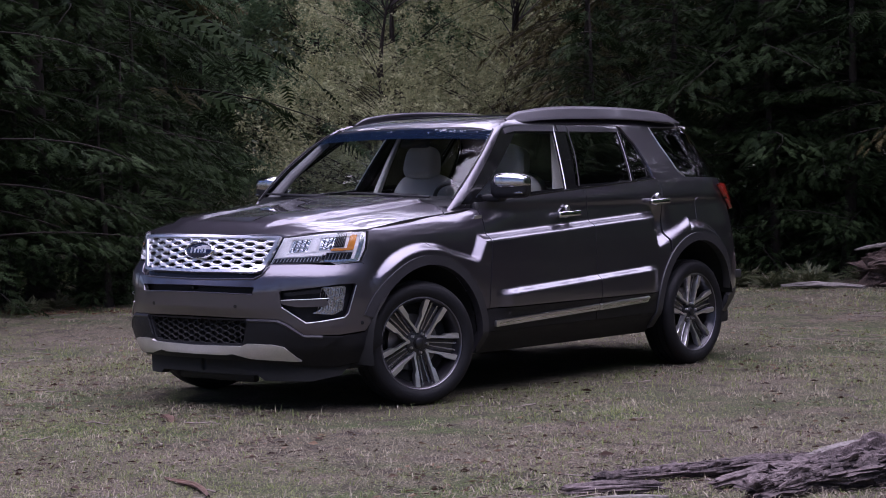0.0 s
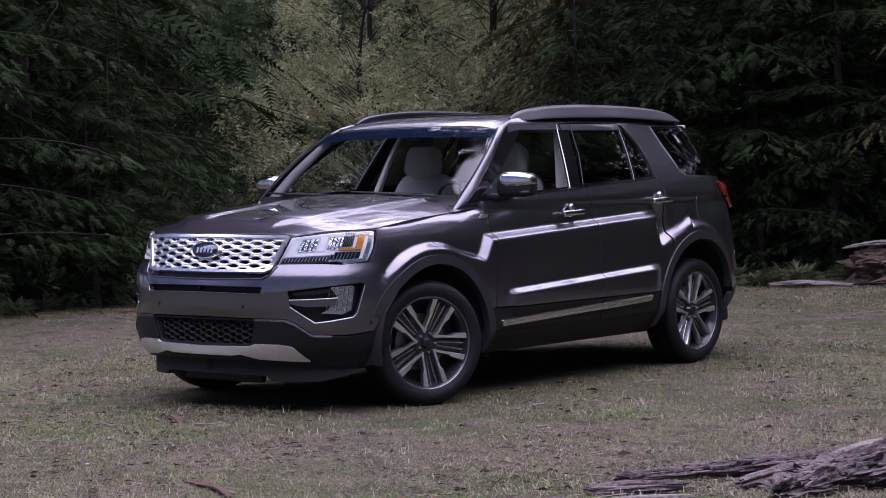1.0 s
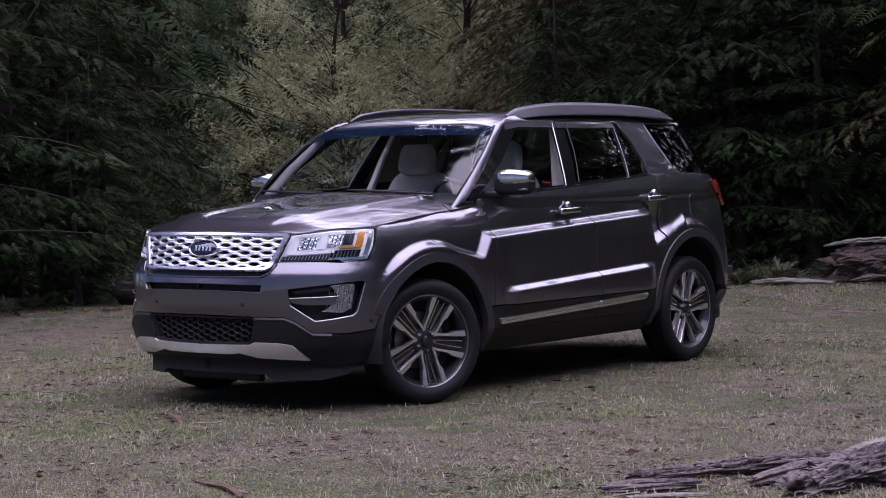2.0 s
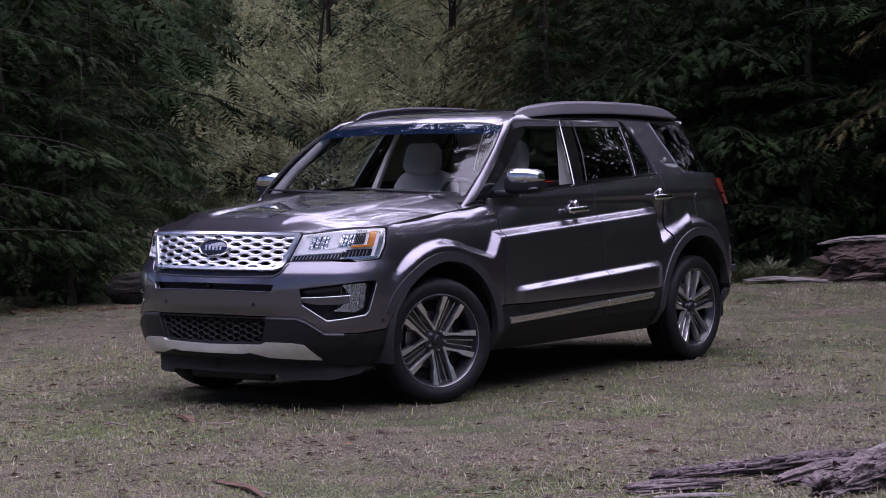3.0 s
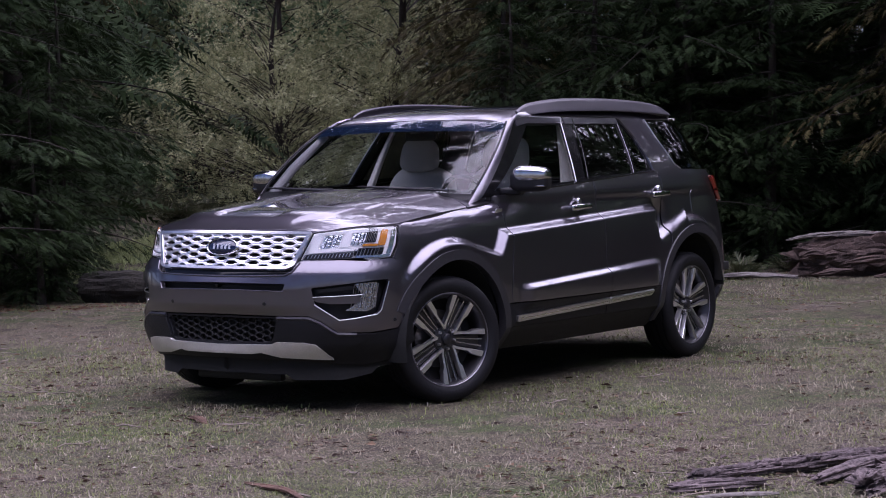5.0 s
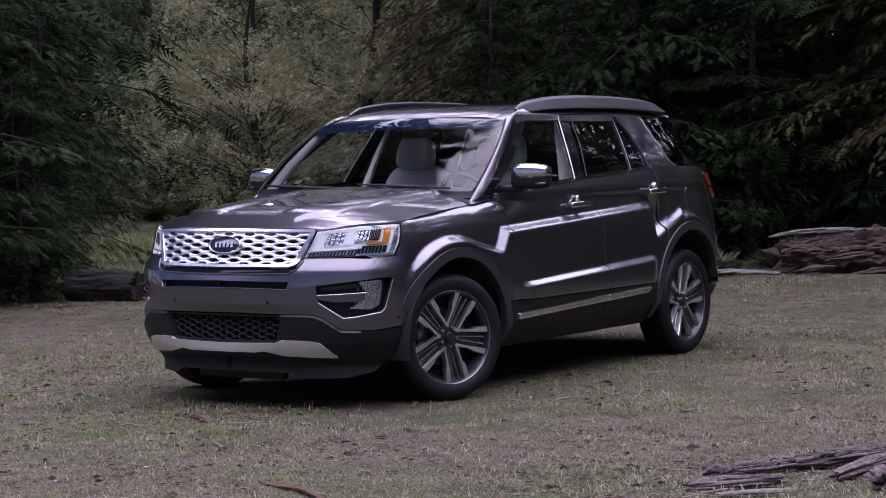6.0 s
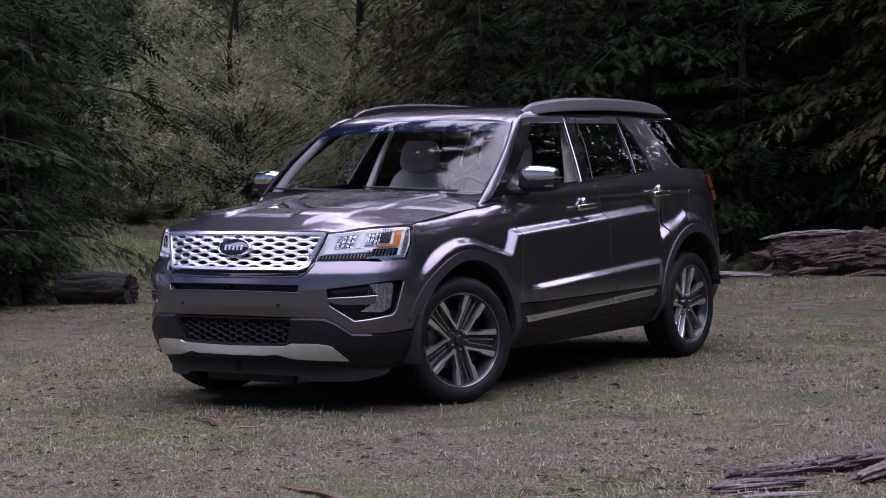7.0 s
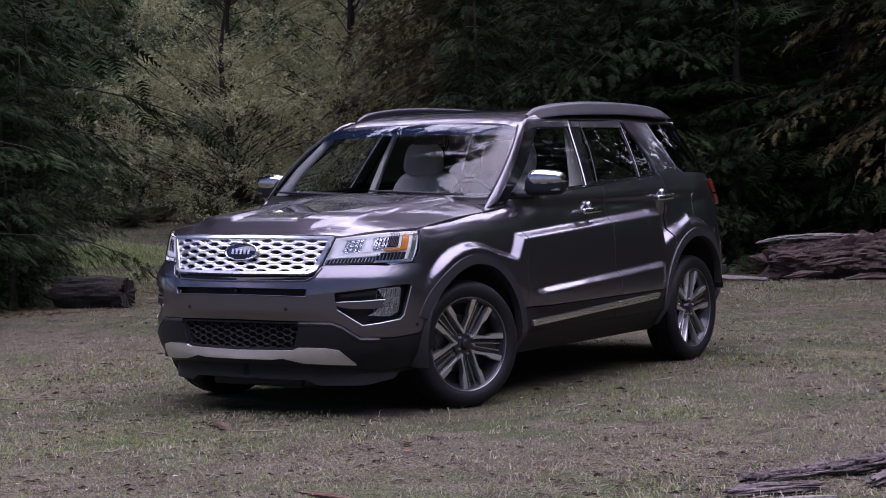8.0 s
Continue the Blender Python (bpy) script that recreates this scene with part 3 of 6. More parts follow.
panel("lower_backing", whole(-.06), mirror_u([(0, .39), (.45, .39), (.45, .57), (0, .57)]), DARK, lower, depth=0, step=.06)
for side in (1, -1):
    panel("bumper_horn", at_side(side, .008), [(.385, .425), (.62, .405), (.72, .33), (.80, .36), (.98, .452), (.752, .456), (.655, .520), (.60, .542), (.425, .545)], PLASTIC, lower, "black bumper corner block", .02, .03, radius=.01)
    part("horn_shoulder", edge_strip(at_side(side, .002), [(.415, .546), (.60, .543), (.655, .521), (.752, .457), (.86, .452)], .011, 8), SATIN_BLACK, lower, "rounded upper edge of the bumper corner")
SKID_HALF = [(0, .345), (.24, .345), (.30, .353), (.42, .327), (.60, .318), (.735, .312), (.69, .352, .02), (.635, .400, .03), (.56, .412), (.40, .413), (.362, .398), (0, .395)]
panel("skid_plate", whole(.014), mirror_u(SKID_HALF), SKID, car, "silver painted skid plate", .03, .02)


def skirt(u, z):
    p = whole(-.065)(u, np.full(np.shape(u), .345))
    p[..., 2] = z
    return p


panel("valance", skirt, mirror_u([(0, .232), (.42, .228), (.47, .200), (.80, .196), (1.0, .225), (1.06, .27), (1.06, .36), (0, .36)]), DARK, car, "black lower valance", .05, .04)
part("air_dam", block(.05, .62, .06, (2.16, -.02, .205), .012), PLASTIC, car)

# lamps
LAMP = [(.624, 1.006), (.90, 1.030), (1.186, 1.036, .01), (1.15, .935), (1.105, .868, .012), (.955, .852), (.915, .868), (.540, .860)]


def lamp_uv(a, b):
    """A point of the head lamp: a outwards along it, b upwards."""
    lo, hi = (.542 + .563 * a, .862 + .008 * a), (.624 + .562 * a, 1.004 + .032 * a + .022 * 4 * a * (1 - a))
    return lo[0] + (hi[0] - lo[0]) * b, lo[1] + (hi[1] - lo[1]) * b


def lamp_patch(a0, a1, b0, b1):
    return [lamp_uv(a0, b0), lamp_uv(a1, b0), lamp_uv(a1, b1), lamp_uv(a0, b1)]


for side in (1, -1):
    lamp = panel("head_lamp", at_side(side, -.022), LAMP, LIGHTGUIDE, car, "clear head lamp with bright reflectors and amber corner", 0, .03)
    for a0, a1, b0, b1, out, mat, name in (
            (.15, .37, .36, .80, -.030, FACETS, "reflector"), (.50, .66, .38, .82, -.030, FACETS, "reflector"),
            (.655, .775, .47, .90, -.022, GLOSS_BLACK, "bezel"), (.05, .95, .87, .965, -.020, LIGHTGUIDE, "light_guide"),
            (.045, .135, .24, .87, -.024, LIGHTGUIDE, "light_guide"), (.385, .475, .36, .87, -.018, LIGHTGUIDE, "light_guide"),
            (.05, .60, .225, .325, -.018, LIGHTGUIDE, "light_guide"), (.02, .56, .02, .19, -.016, POCKET, "lower_trim"),
            (.57, .89, .08, .30, -.022, GLOSS_BLACK, "lower_trim"), (.925, .975, .10, .90, -.012, CHROME, "lamp_rim"), (.60, .97, .005, .075, -.012, CHROME, "lamp_rim"),
            (.812, .885, .37, .86, -.015, AMBER, "amber_reflector"), (.64, .81, .355, .425, -.015, AMBER, "amber_reflector")):
        panel(name, at_side(side, out * .6), lamp_patch(a0, a1, b0, b1), mat, lamp, "amber side reflector" if mat is AMBER else "", .014, .03, radius=.006)
    for a in (.20, .26, .32, .54, .585, .63):
        part("reflector_rib", edge_strip(at_side(side, -.014), [lamp_uv(a, .40), lamp_uv(a, .78)], .0022, 3), GLOSS_BLACK, lamp)
    for k in range(6):
        part("bezel_rib", edge_strip(at_side(side, -.012), [lamp_uv(.665 + k * .019, .49), lamp_uv(.672 + k * .019, .88)], .0018, 2), STEEL, lamp)
    for k in range(22):
        a = .03 + k * .038
        part("lower_rib", edge_strip(at_side(side, -.009), [lamp_uv(a, .05), lamp_uv(a + .006, .17 if k < 14 else .27)], .0022, 2), SATIN if k < 14 else STEEL, lamp)
    panel("lens", at_side(side, -.001), LAMP, LENS, lamp, "clear lens", 0, .03).visible_shadow = False
    rim_path = [LAMP[k][:2] for k in (0, 1, 2, 3, 4, 5, 6, 7, 0)]
    part("lamp_seal", edge_strip(at_side(side, -.003), rim_path, .0025, 5), GLOSS_BLACK, lamp)

# bonnet
hood_poly = [(x, y) for x, y in EDGE] + [(.965, .6), (.985, .3), (.99, 0), (.985, -.3), (.965, -.6)] + [(x, -y) for x, y in reversed(EDGE) if y > 0]
hood_poly = [p for p in hood_poly if p[0] > 1.19 or abs(p[1]) < .7]
hood_poly = [q for p in hood_poly for q in (([p, (1.165, .866), (1.145, .845), (1.075, .74)] if p == (1.2, .872) else [(1.075, -.74), (1.145, -.845), (1.165, -.866), p] if p == (1.2, -.872) else [p]))]
for side in (1, -1):
    panel("wing_top", hood_at, [(x, side * y) for x, y in ((1.160, .872), (1.138, .846), (1.068, .737), (.965, .62), (.955, .83), (.90, .872))], PAINT, car, "painted wing top beside the bonnet", .02, .03)
hood = panel("bonnet", hood_at, hood_poly, PAINT, car, "dark grey painted bonnet with raised centre", .02, .03)
panel("cowl", lambda a, b: screen_at(a, b, -.012), [(-1, -.02), (1, -.02), (1, .09), (-1, .09)], PLASTIC, car, "black plastic cowl", 0, .06)
part("radiator_cover", block(1.15, 1.3, .04, (1.55, 0, .98), .01), DARK, car)

# screen, pillars, roof
screen = panel("windscreen", screen_at, [(-.97, .03), (.97, .03), (.97, .985), (-.97, .985)], GLASS, car, "clear windscreen with blue tinted top", 0, .05, radius=.02)
panel("shade_band", lambda a, b: screen_at(a, b, -.004), [(-.97, .82), (.97, .82), (.97, .985), (-.97, .985)], BAND, screen, "blue tinted band", 0, .05)
screen.visible_shadow = False
part("screen_seal", edge_strip(lambda a, b: screen_at(a, b, .003), [(-.975, .03), (-.98, .3), (-.98, .6), (-.98, .985)], .006), GLOSS_BLACK, screen)
part("screen_seal", edge_strip(lambda a, b: screen_at(a, b, .003), [(.975, .03), (.98, .3), (.98, .6), (.98, .985)], .006), GLOSS_BLACK, screen)
for side in (1, -1):
    panel("front_pillar", pillar_at(side), [(0, -.10), (1, -.04), (1, 1.03), (0, 1.03)], PAINT, car, "painted windscreen pillar", .012, .06)
panel("roof", roof_at, [(.480, 0), (.478, .3), (.472, .58), (.455, .672), (.30, .655), (-.5, .665), (-1.6, .655), (-1.8, .60), (-2.0, .45), (-2.12, .2), (-2.14, 0), (-2.12, -.2), (-2.0, -.45), (-1.8, -.60), (-1.6, -.655), (-.5, -.665), (.30, -.655), (.455, -.672), (.472, -.58), (.478, -.3)], PAINT, car, "dark grey painted roof", .03, .04)
panel("sunroof", lambda x, y: roof_at(x, y) + np.array([0, 0, .005]), [(.10, .47), (.10, -.47), (-1.25, -.47), (-1.25, .47)], GLOSS_BLACK, car, "dark glass roof panel", .01, .05, radius=.05)
for side in (1, -1):
    crest = cubic([-1.70, -1.58, -1.40, -1.1, -.75, -.35, -.05, .10, .20, .27], [1.702, 1.745, 1.774, 1.790, 1.796, 1.792, 1.774, 1.756, 1.734, 1.700])
    bm, rows = bmesh.new(), []
    for k in range(41):
        x = .27 - 1.97 * k / 40
        y, top, foot = .650 - .012 * abs(x + .7) * .5, float(crest(x)) - .008, float(roof_at(x, .64)[2]) - .01
        w = .034 * min(1, .35 + 3 * min(.27 - x, x + 1.70) + .1)
        rows.append([bm.verts.new((x, side * (y + o * w), foot + (top - foot) * h)) for o, h in ((1.72, -.10), (1.50, .18), (1.30, .28), (1.0, .72), (.62, .92), (.15, 1.0), (-.30, 1.0), (-.66, .88), (-.62, .74), (-.05, .66), (-.05, 0))])
    for p, q in zip(rows, rows[1:]):
        for k in range(10):
            bm.faces.new((p[k], p[k + 1], q[k + 1], q[k]))
    bm.faces.new(rows[0])
    bm.faces.new(rows[-1][::-1])
    bmesh.ops.recalc_face_normals(bm, faces=bm.faces)
    rail = part("roof_rail", bm, RAIL_PAINT, car, "grey roof rail")

for side in (1, -1):
    surf = at_side(side)
    # wings
    panel("wing", surf, xz([(1.70, 1.064), (1.5, 1.085), (1.2, 1.111), (1.0, 1.132), (.868, 1.150), (.872, .98), (.915, .546), (.955, .546)] + arc(HUB_X, .505, 160, 46)) + [(1.112, .864), (1.155, .932), (1.192, 1.038)],
          PAINT, car, "dark grey painted front wing", .02, .0085)
    # doors
    front = panel("front_door", surf, xz([(.907, .548), (.864, .98), (.86, 1.152), (.86, belt(.86)), (.3, belt(.3)), (-.181, belt(-.18)), (-.181, .548)]), PAINT, car, "dark grey painted front door", .02, .008)
    rear = panel("rear_door", surf, xz([(-.189, .548), (-.189, belt(-.19)), (-.6, belt(-.6)), (-1.06, belt(-1.06)), (-1.072, 1.0), (-1.055, .80, .02)] + arc(-HUB_X, .55, 50, 20, 6) + [(-.905, .548)]), PAINT, car, "dark grey painted rear door", .02, .008)
    # window band: gloss black surround, panes, cant rail
    panel("window_surround", at_side(side, -.012), xz([(pillar_x(b) + .02, 1.18 + .478 * b) for b in (-.03, .15, .3, .45, .6, .75, .9, 1)] + [(-.85, 1.668), (-1.0, 1.55), (-1.03, 1.36), (-1.02, 1.27), (-.2, 1.22)]), GLOSS_BLACK, car, "gloss black window surround", .01, .03,
          holes=[xz([(.855, 1.207), (.235, 1.622), (-.150, 1.648), (-.005, 1.252)]), xz([(-.285, 1.648), (-.865, 1.645), (-.752, 1.292), (-.135, 1.268)]), xz([(-.905, 1.632), (-.985, 1.50), (-.995, 1.38), (-.972, 1.318), (-.80, 1.295)])])
    panel("window", at_side(side, -.016), xz([(.885, 1.20), (.25, 1.632), (-.165, 1.652), (.0, 1.24)]), GLASS, front, "clear side window", 0, .05).visible_shadow = False
    panel("window", at_side(side, -.016), xz([(-.27, 1.652), (-.875, 1.65), (-.745, 1.28), (-.12, 1.255)]), PRIVACY, rear, "dark tinted side window", 0, .05)
    panel("quarter_window", at_side(side, -.016), xz([(-.90, 1.64), (-.99, 1.50), (-1.0, 1.38), (-.975, 1.31), (-.79, 1.285)]), PRIVACY, rear, "dark tinted quarter window", 0, .05)
    part("window_trim", edge_strip(at_side(side, -.006), [(float(along(-.157)), 1.648), (float(along(-.09)), 1.48), (float(along(-.004)), 1.246)], .0034), SATIN, front, "bright upright window trim")
    part("window_trim", edge_strip(at_side(side, -.008), [(float(along(-.868)), 1.645), (float(along(-.83)), 1.50), (float(along(-.757)), 1.288)], .003), RAIL, rear, "bright upright window trim")
    part("window_trim", edge_strip(at_side(side, -.002), [(float(along(-.30)), 1.648), (float(along(-.25)), 1.47), (float(along(-.15)), 1.262)], .0035), CABIN, rear)
    for a, b, owner in ((.80, -.178, front), (-.192, -1.02, rear)):
        part("belt_seal", edge_strip(at_side(side, -.002), [(float(along(a + (b - a) * k / 4)), belt(a + (b - a) * k / 4) + .004) for k in range(5)], .006), GLOSS_BLACK, owner)
    panel("cant_rail", at_side(side, .0), xz([(.42, 1.628), (.30, 1.650), (.0, 1.662), (-.5, 1.668), (-.83, 1.664), (-.83, 1.71), (-.5, 1.712), (.0, 1.71), (.30, 1.682), (.42, 1.640)]), PAINT, car, "painted roof side", .012, .03)
    for a, b, owner in ((.375, -.176, front), (-.194, -.872, rear)):
        panel("door_frame", at_side(side, -.004), xz([(a, 1.600 if a > 0 else 1.618), (a - .12, 1.618), (b, 1.620), (b, 1.661), (a - .12, 1.657), (a, 1.632 if a > 0 else 1.657)]), PAINT, owner, "painted window frame", .012, .03)
    # rear quarter
    panel("rear_quarter", surf, xz([(-1.080, .80), (-1.080, 1.0), (-1.068, 1.28), (-1.03, 1.315), (-1.025, 1.40), (-.995, 1.53), (-.91, 1.648), (-.83, 1.668), (-.83, 1.712), (-1.30, 1.708), (-1.72, 1.690), (-1.725, 1.656), (-1.275, 1.652), (-1.305, 1.52), (-1.37, 1.335, .02), (-1.43, 1.308), (-1.8, 1.30), (-2.10, 1.29), (-2.22, 1.20), (-2.30, .80), (-2.32, .56), (-2.1, .47), (-1.95, .45)]
          + arc(-HUB_X, .55, 162, 52)), PAINT, car, "dark grey painted rear quarter", .02, .013)
    panel("rear_side_window", at_side(side, -.010), xz([(-1.265, 1.66), (-1.30, 1.52), (-1.365, 1.33), (-1.43, 1.30), (-2.02, 1.29), (-1.80, 1.66)]), PRIVACY, car, "dark tinted rear side window", .0, .04)
    part("window_trim", edge_strip(at_side(side, .0), [(float(along(-1.275)), 1.652), (float(along(-1.305)), 1.52), (float(along(-1.365)), 1.345), (float(along(-1.43)), 1.312)], .004), SATIN, car, "bright rear window edge")
    if side < 0:
        for ob in bpy.data.objects:
            if ob.name.split(".")[0] in ("window", "quarter_window", "rear_side_window") and ob.data.vertices[0].co.y < 0:
                ob.data.flip_normals()
    panel("tail_panel", surf, [(float(along(-2.33)), .5), (U_END, .5), (U_END, 1.25), (float(along(-2.23)), 1.25)], PAINT, car, "painted tailgate side", .01, .06)
    panel("rear_screen", at_side(side, -.01), [(float(along(-1.95)), 1.27), (U_END, 1.25), (U_END, 1.64), (float(along(-1.75)), 1.66)], PRIVACY, car, "dark tinted rear screen", 0, .06).data.flip_normals()
    panel("tail_lamp", at_side(side, .030), xz([(-1.85, 1.258, .012), (-2.24, 1.250), (-2.26, 1.07), (-2.14, 1.075), (-2.02, 1.14)]), RED, car, "red tail lamp", .02, .025, radius=.02)
    panel("rear_bumper", at_side(side, .006), [(float(along(-1.90)), .36), (float(along(-2.1)), .33), (U_END, .33), (U_END, .52), (float(along(-2.1)), .50), (float(along(-1.93)), .46)], PLASTIC, car, "black lower rear bumper", .03, .04)
    # sill and arches
    for x0, x1, owner in ((.925, -.180, front), (-.190, -.905, rear)):
        panel("sill_cladding", at_side(side, -.002), xz([(x0, .405), (x0, .540), (x1, .540), (x1, .405)]), PLASTIC, owner, "dark lower door cladding", .02, .03)
        a, b = min(x0, .862), max(x1, -.735)
        mid = lambda x: .476 - .0328 * x
        panel("sill_strip", at_side(side, .016), xz([(a, mid(a) - .017), (a, mid(a) + .019), (b, mid(b) + .019), (b, mid(b) - .015)]), SATIN, owner, "satin chrome strip along the sill", .02, .03, radius=.006)
        panel("strip_groove", at_side(side, .019), xz([(a - .03, mid(a) - .002), (a - .03, mid(a) + .004), (b + .02, mid(b) + .004), (b + .02, mid(b) - .002)]), CHROME, owner, "", .004, .03)
    panel("sill", at_side(side, -.006), xz([(.93, .27), (.94, .402), (-.92, .402), (-.90, .27)]), PLASTIC, car, "black sill under the doors", .05, .04)
    panel("front_arch", at_side(side, .010), xz(arc(HUB_X, .512, 190, 22, 24) + arc(HUB_X, .455, 22, 192, 24)), ARCH, car, "black wheel arch moulding", .05, .03)
    panel("rear_arch", at_side(side, .010), xz(arc(-HUB_X, .556, 164, -8, 24) + arc(-HUB_X, .497, -8, 164, 24)), ARCH, car, "black wheel arch moulding", .05, .03)
    for hub, r in ((HUB_X, .462), (-HUB_X, .505)):
        liner = bmesh.new()
        rows = []
        for k in range(25):
            a = radians((-12 if hub > 0 else 12) + (204 if hub > 0 else 156) * k / 24)
            rows.append([liner.verts.new((hub + r * math.cos(a), side * y, HUB_Z + r * math.sin(a))) for y in (.95, .80, .56)])
        for p, q in zip(rows, rows[1:]):
            for k in range(2):
                liner.faces.new((p[k], p[k + 1], q[k + 1], q[k]))
        part("arch_liner", liner, DARK, car, "black wheel arch liner")
    # mirror
    mirror = part("door_mirror", cushion(.135, .240, .128, 4.0), PLASTIC, car, "black door mirror with chrome cap")
    mirror.matrix_basis = pose(.725, 1.035 if side > 0 else -.99, 1.262, 0, 0, side * 12)
    cap = cushion(.142, .228, .118, 3.2)
    for v in cap.verts:
        v.co.z = .030 + (v.co.z if v.co.z > 0 else v.co.z * .62) * (1 - .9 * side * v.co.y)
        v.co.x += .004
        v.co.y += side * .010
    part("mirror_cap", cap, MIRROR_CAP, mirror, "bright chrome mirror cap")
    part("turn_lamp", block(.016, .105, .014, (.058, side * .055, -.030), .005), REFLECTOR, mirror, "clear turn lamp")
    part("mirror_arm", block(.10, .16, .045, (-.01, side * -.135, -.06), .016, segments=3), PLASTIC, mirror)
    part("mirror_glass", block(.006, .20, .105, (-.062, 0, .005), .002), CHROME, mirror)
    panel("mirror_base", at_side(side, .004), xz([(.80, 1.185), (.655, 1.19), (.64, 1.215), (.70, 1.232), (.665, 1.27)]), GLOSS_BLACK, front, "", .02, .03)
    # handles
    for x, z, owner in ((.055, 1.092, front), (-.985, 1.150, rear)):
        p = skin(along(np.array(x)), np.array(z), 0, side)
        cup = part("handle_cup", lathe([(0, -.004), (.6, -.003), (.92, .004), (1, .006), (1.04, -.006)], 28), PAINT, owner)
        cup.matrix_basis = pose(p[0], p[1] + .002 * side, p[2] + .004, 0, 0, 0 if side > 0 else 180) @ Matrix.Diagonal((.070, 1, .036, 1))
        handle = part("door_handle", block(.225, .026, .038, (0, 0, 0), .012, segments=4), CHROME, owner, "chrome door handle")
        handle.matrix_basis = pose(p[0], p[1] + .038 * side, p[2] - .004, 0, 2, 0)
        for dx in (-.072, .072):
            part("handle_post", block(.035, .04, .026, (dx, -side * .018, 0), .006), CHROME, handle)
        knob = part("lock_cover", lathe([(0, .018), (.017, .017), (.023, .009), (.023, -.005)], 20), SATIN, owner)
        knob.matrix_basis = pose(p[0] - .01, p[1] + .004 * side, p[2] + .030, 0, 0, 0 if side > 0 else 180)
    badge2 = part("wing_badge", block(.07, .008, .035, (0, 0, 0), .003), SATIN, car, "small bright wing badge")
    p = skin(along(np.array(.90)), np.array(1.085), 0, side)
    badge2.matrix_basis = pose(p[0], p[1], p[2], -12 * side, 0, 0)
    flap = panel("fuel_flap" if side > 0 else "rear_wing_panel", at_side(side, .0025), xz([(-1.50, .99), (-1.50, 1.16), (-1.68, 1.17), (-1.68, 1.0)]), PAINT, car, "", .004, .03, radius=.03)

# cabin
part("floor_pan", block(4.1, 1.5, .10, (-.15, 0, .30), .02), DARK, car, "dark underside")
part("cabin_floor", block(3.0, 1.66, .06, (-.75, 0, .60), .01), CABIN, car)
part("dashboard", block(.42, 1.56, .20, (.72, 0, 1.085), .06, segments=4), CABIN, car, "dark dashboard")
part("boot_trim", block(.05, 1.36, .62, (-1.86, 0, .93), .03), CABIN, car, "dark trim behind the seats")
part("bulkhead", block(.06, 1.6, .75, (.99, 0, .78), .02), DARK, car)
part("headliner", block(2.1, 1.18, .02, (-.85, 0, 1.655), .008), TRIM, car, "pale headliner")
wheel_bm = bmesh.new()
rings = []
for k in range(40):
    a = k * math.tau / 40
    rings.append([wheel_bm.verts.new(((.178 + .014 * math.cos(b)) * math.cos(a), (.178 + .014 * math.cos(b)) * math.sin(a), .014 * math.sin(b))) for b in [j * math.tau / 8 for j in range(8)]])
for p, q in zip(rings, rings[1:] + rings[:1]):
    for k in range(8):
        wheel_bm.faces.new((p[k], p[(k + 1) % 8], q[(k + 1) % 8], q[k]))
bmesh.ops.recalc_face_normals(wheel_bm, faces=wheel_bm.faces)
steering = part("steering_wheel", wheel_bm, CABIN, car, "dark steering wheel")
steering.matrix_basis = pose(.44, .38, 1.13, 0, -66, 0)
part("steering_hub", block(.12, .10, .04, (0, 0, -.01), .02), CABIN, steering)
part("inner_mirror", block(.03, .24, .065, (.40, 0, 1.555), .02, segments=3), CABIN, car, "dark inside mirror")
part("mirror_mount", block(.06, .06, .06, (.46, 0, 1.60), .01), CABIN, car)


def seat(name, x, y, width, label):
    """A car seat in its place: cushion, backrest, headrest on two posts."""
    base = part(name, block(.50, width, .16, (x, y, .76), .06, segments=4), LEATHER, car, label)
    back = cushion(.17, width, .60, 4.5)
    bmesh.ops.transform(back, matrix=Matrix.Rotation(radians(-16), 4, 'Y') @ Matrix.Translation((0, 0, .27)), verts=back.verts)
    bmesh.ops.translate(back, vec=(x - .24, y, .80), verts=back.verts)
    for v in back.verts:
        f = max(0, (v.co.z - 1.15) / .25)
        v.co.y = y + (v.co.y - y) * (1 - .22 * min(f, 1) ** 1.5)
    part("backrest", back, LEATHER, base)
    head = cushion(.13, .275, .225, 3.4)
    bmesh.ops.rotate(head, matrix=Matrix.Rotation(radians(-10), 3, 'Y'), verts=head.verts)
    for v in head.verts:
        v.co.y *= 1 - 1.1 * v.co.z
    bmesh.ops.translate(head, vec=(x - .335, y, 1.432), verts=head.verts)
    part("headrest", head, LEATHER, base, "pale leather headrest")
    for d in (-.06, .06):
        part("headrest_post", tube([(x - .36, y + d, 1.27), (x - .345, y + d, 1.40)], .007), SATIN, base)


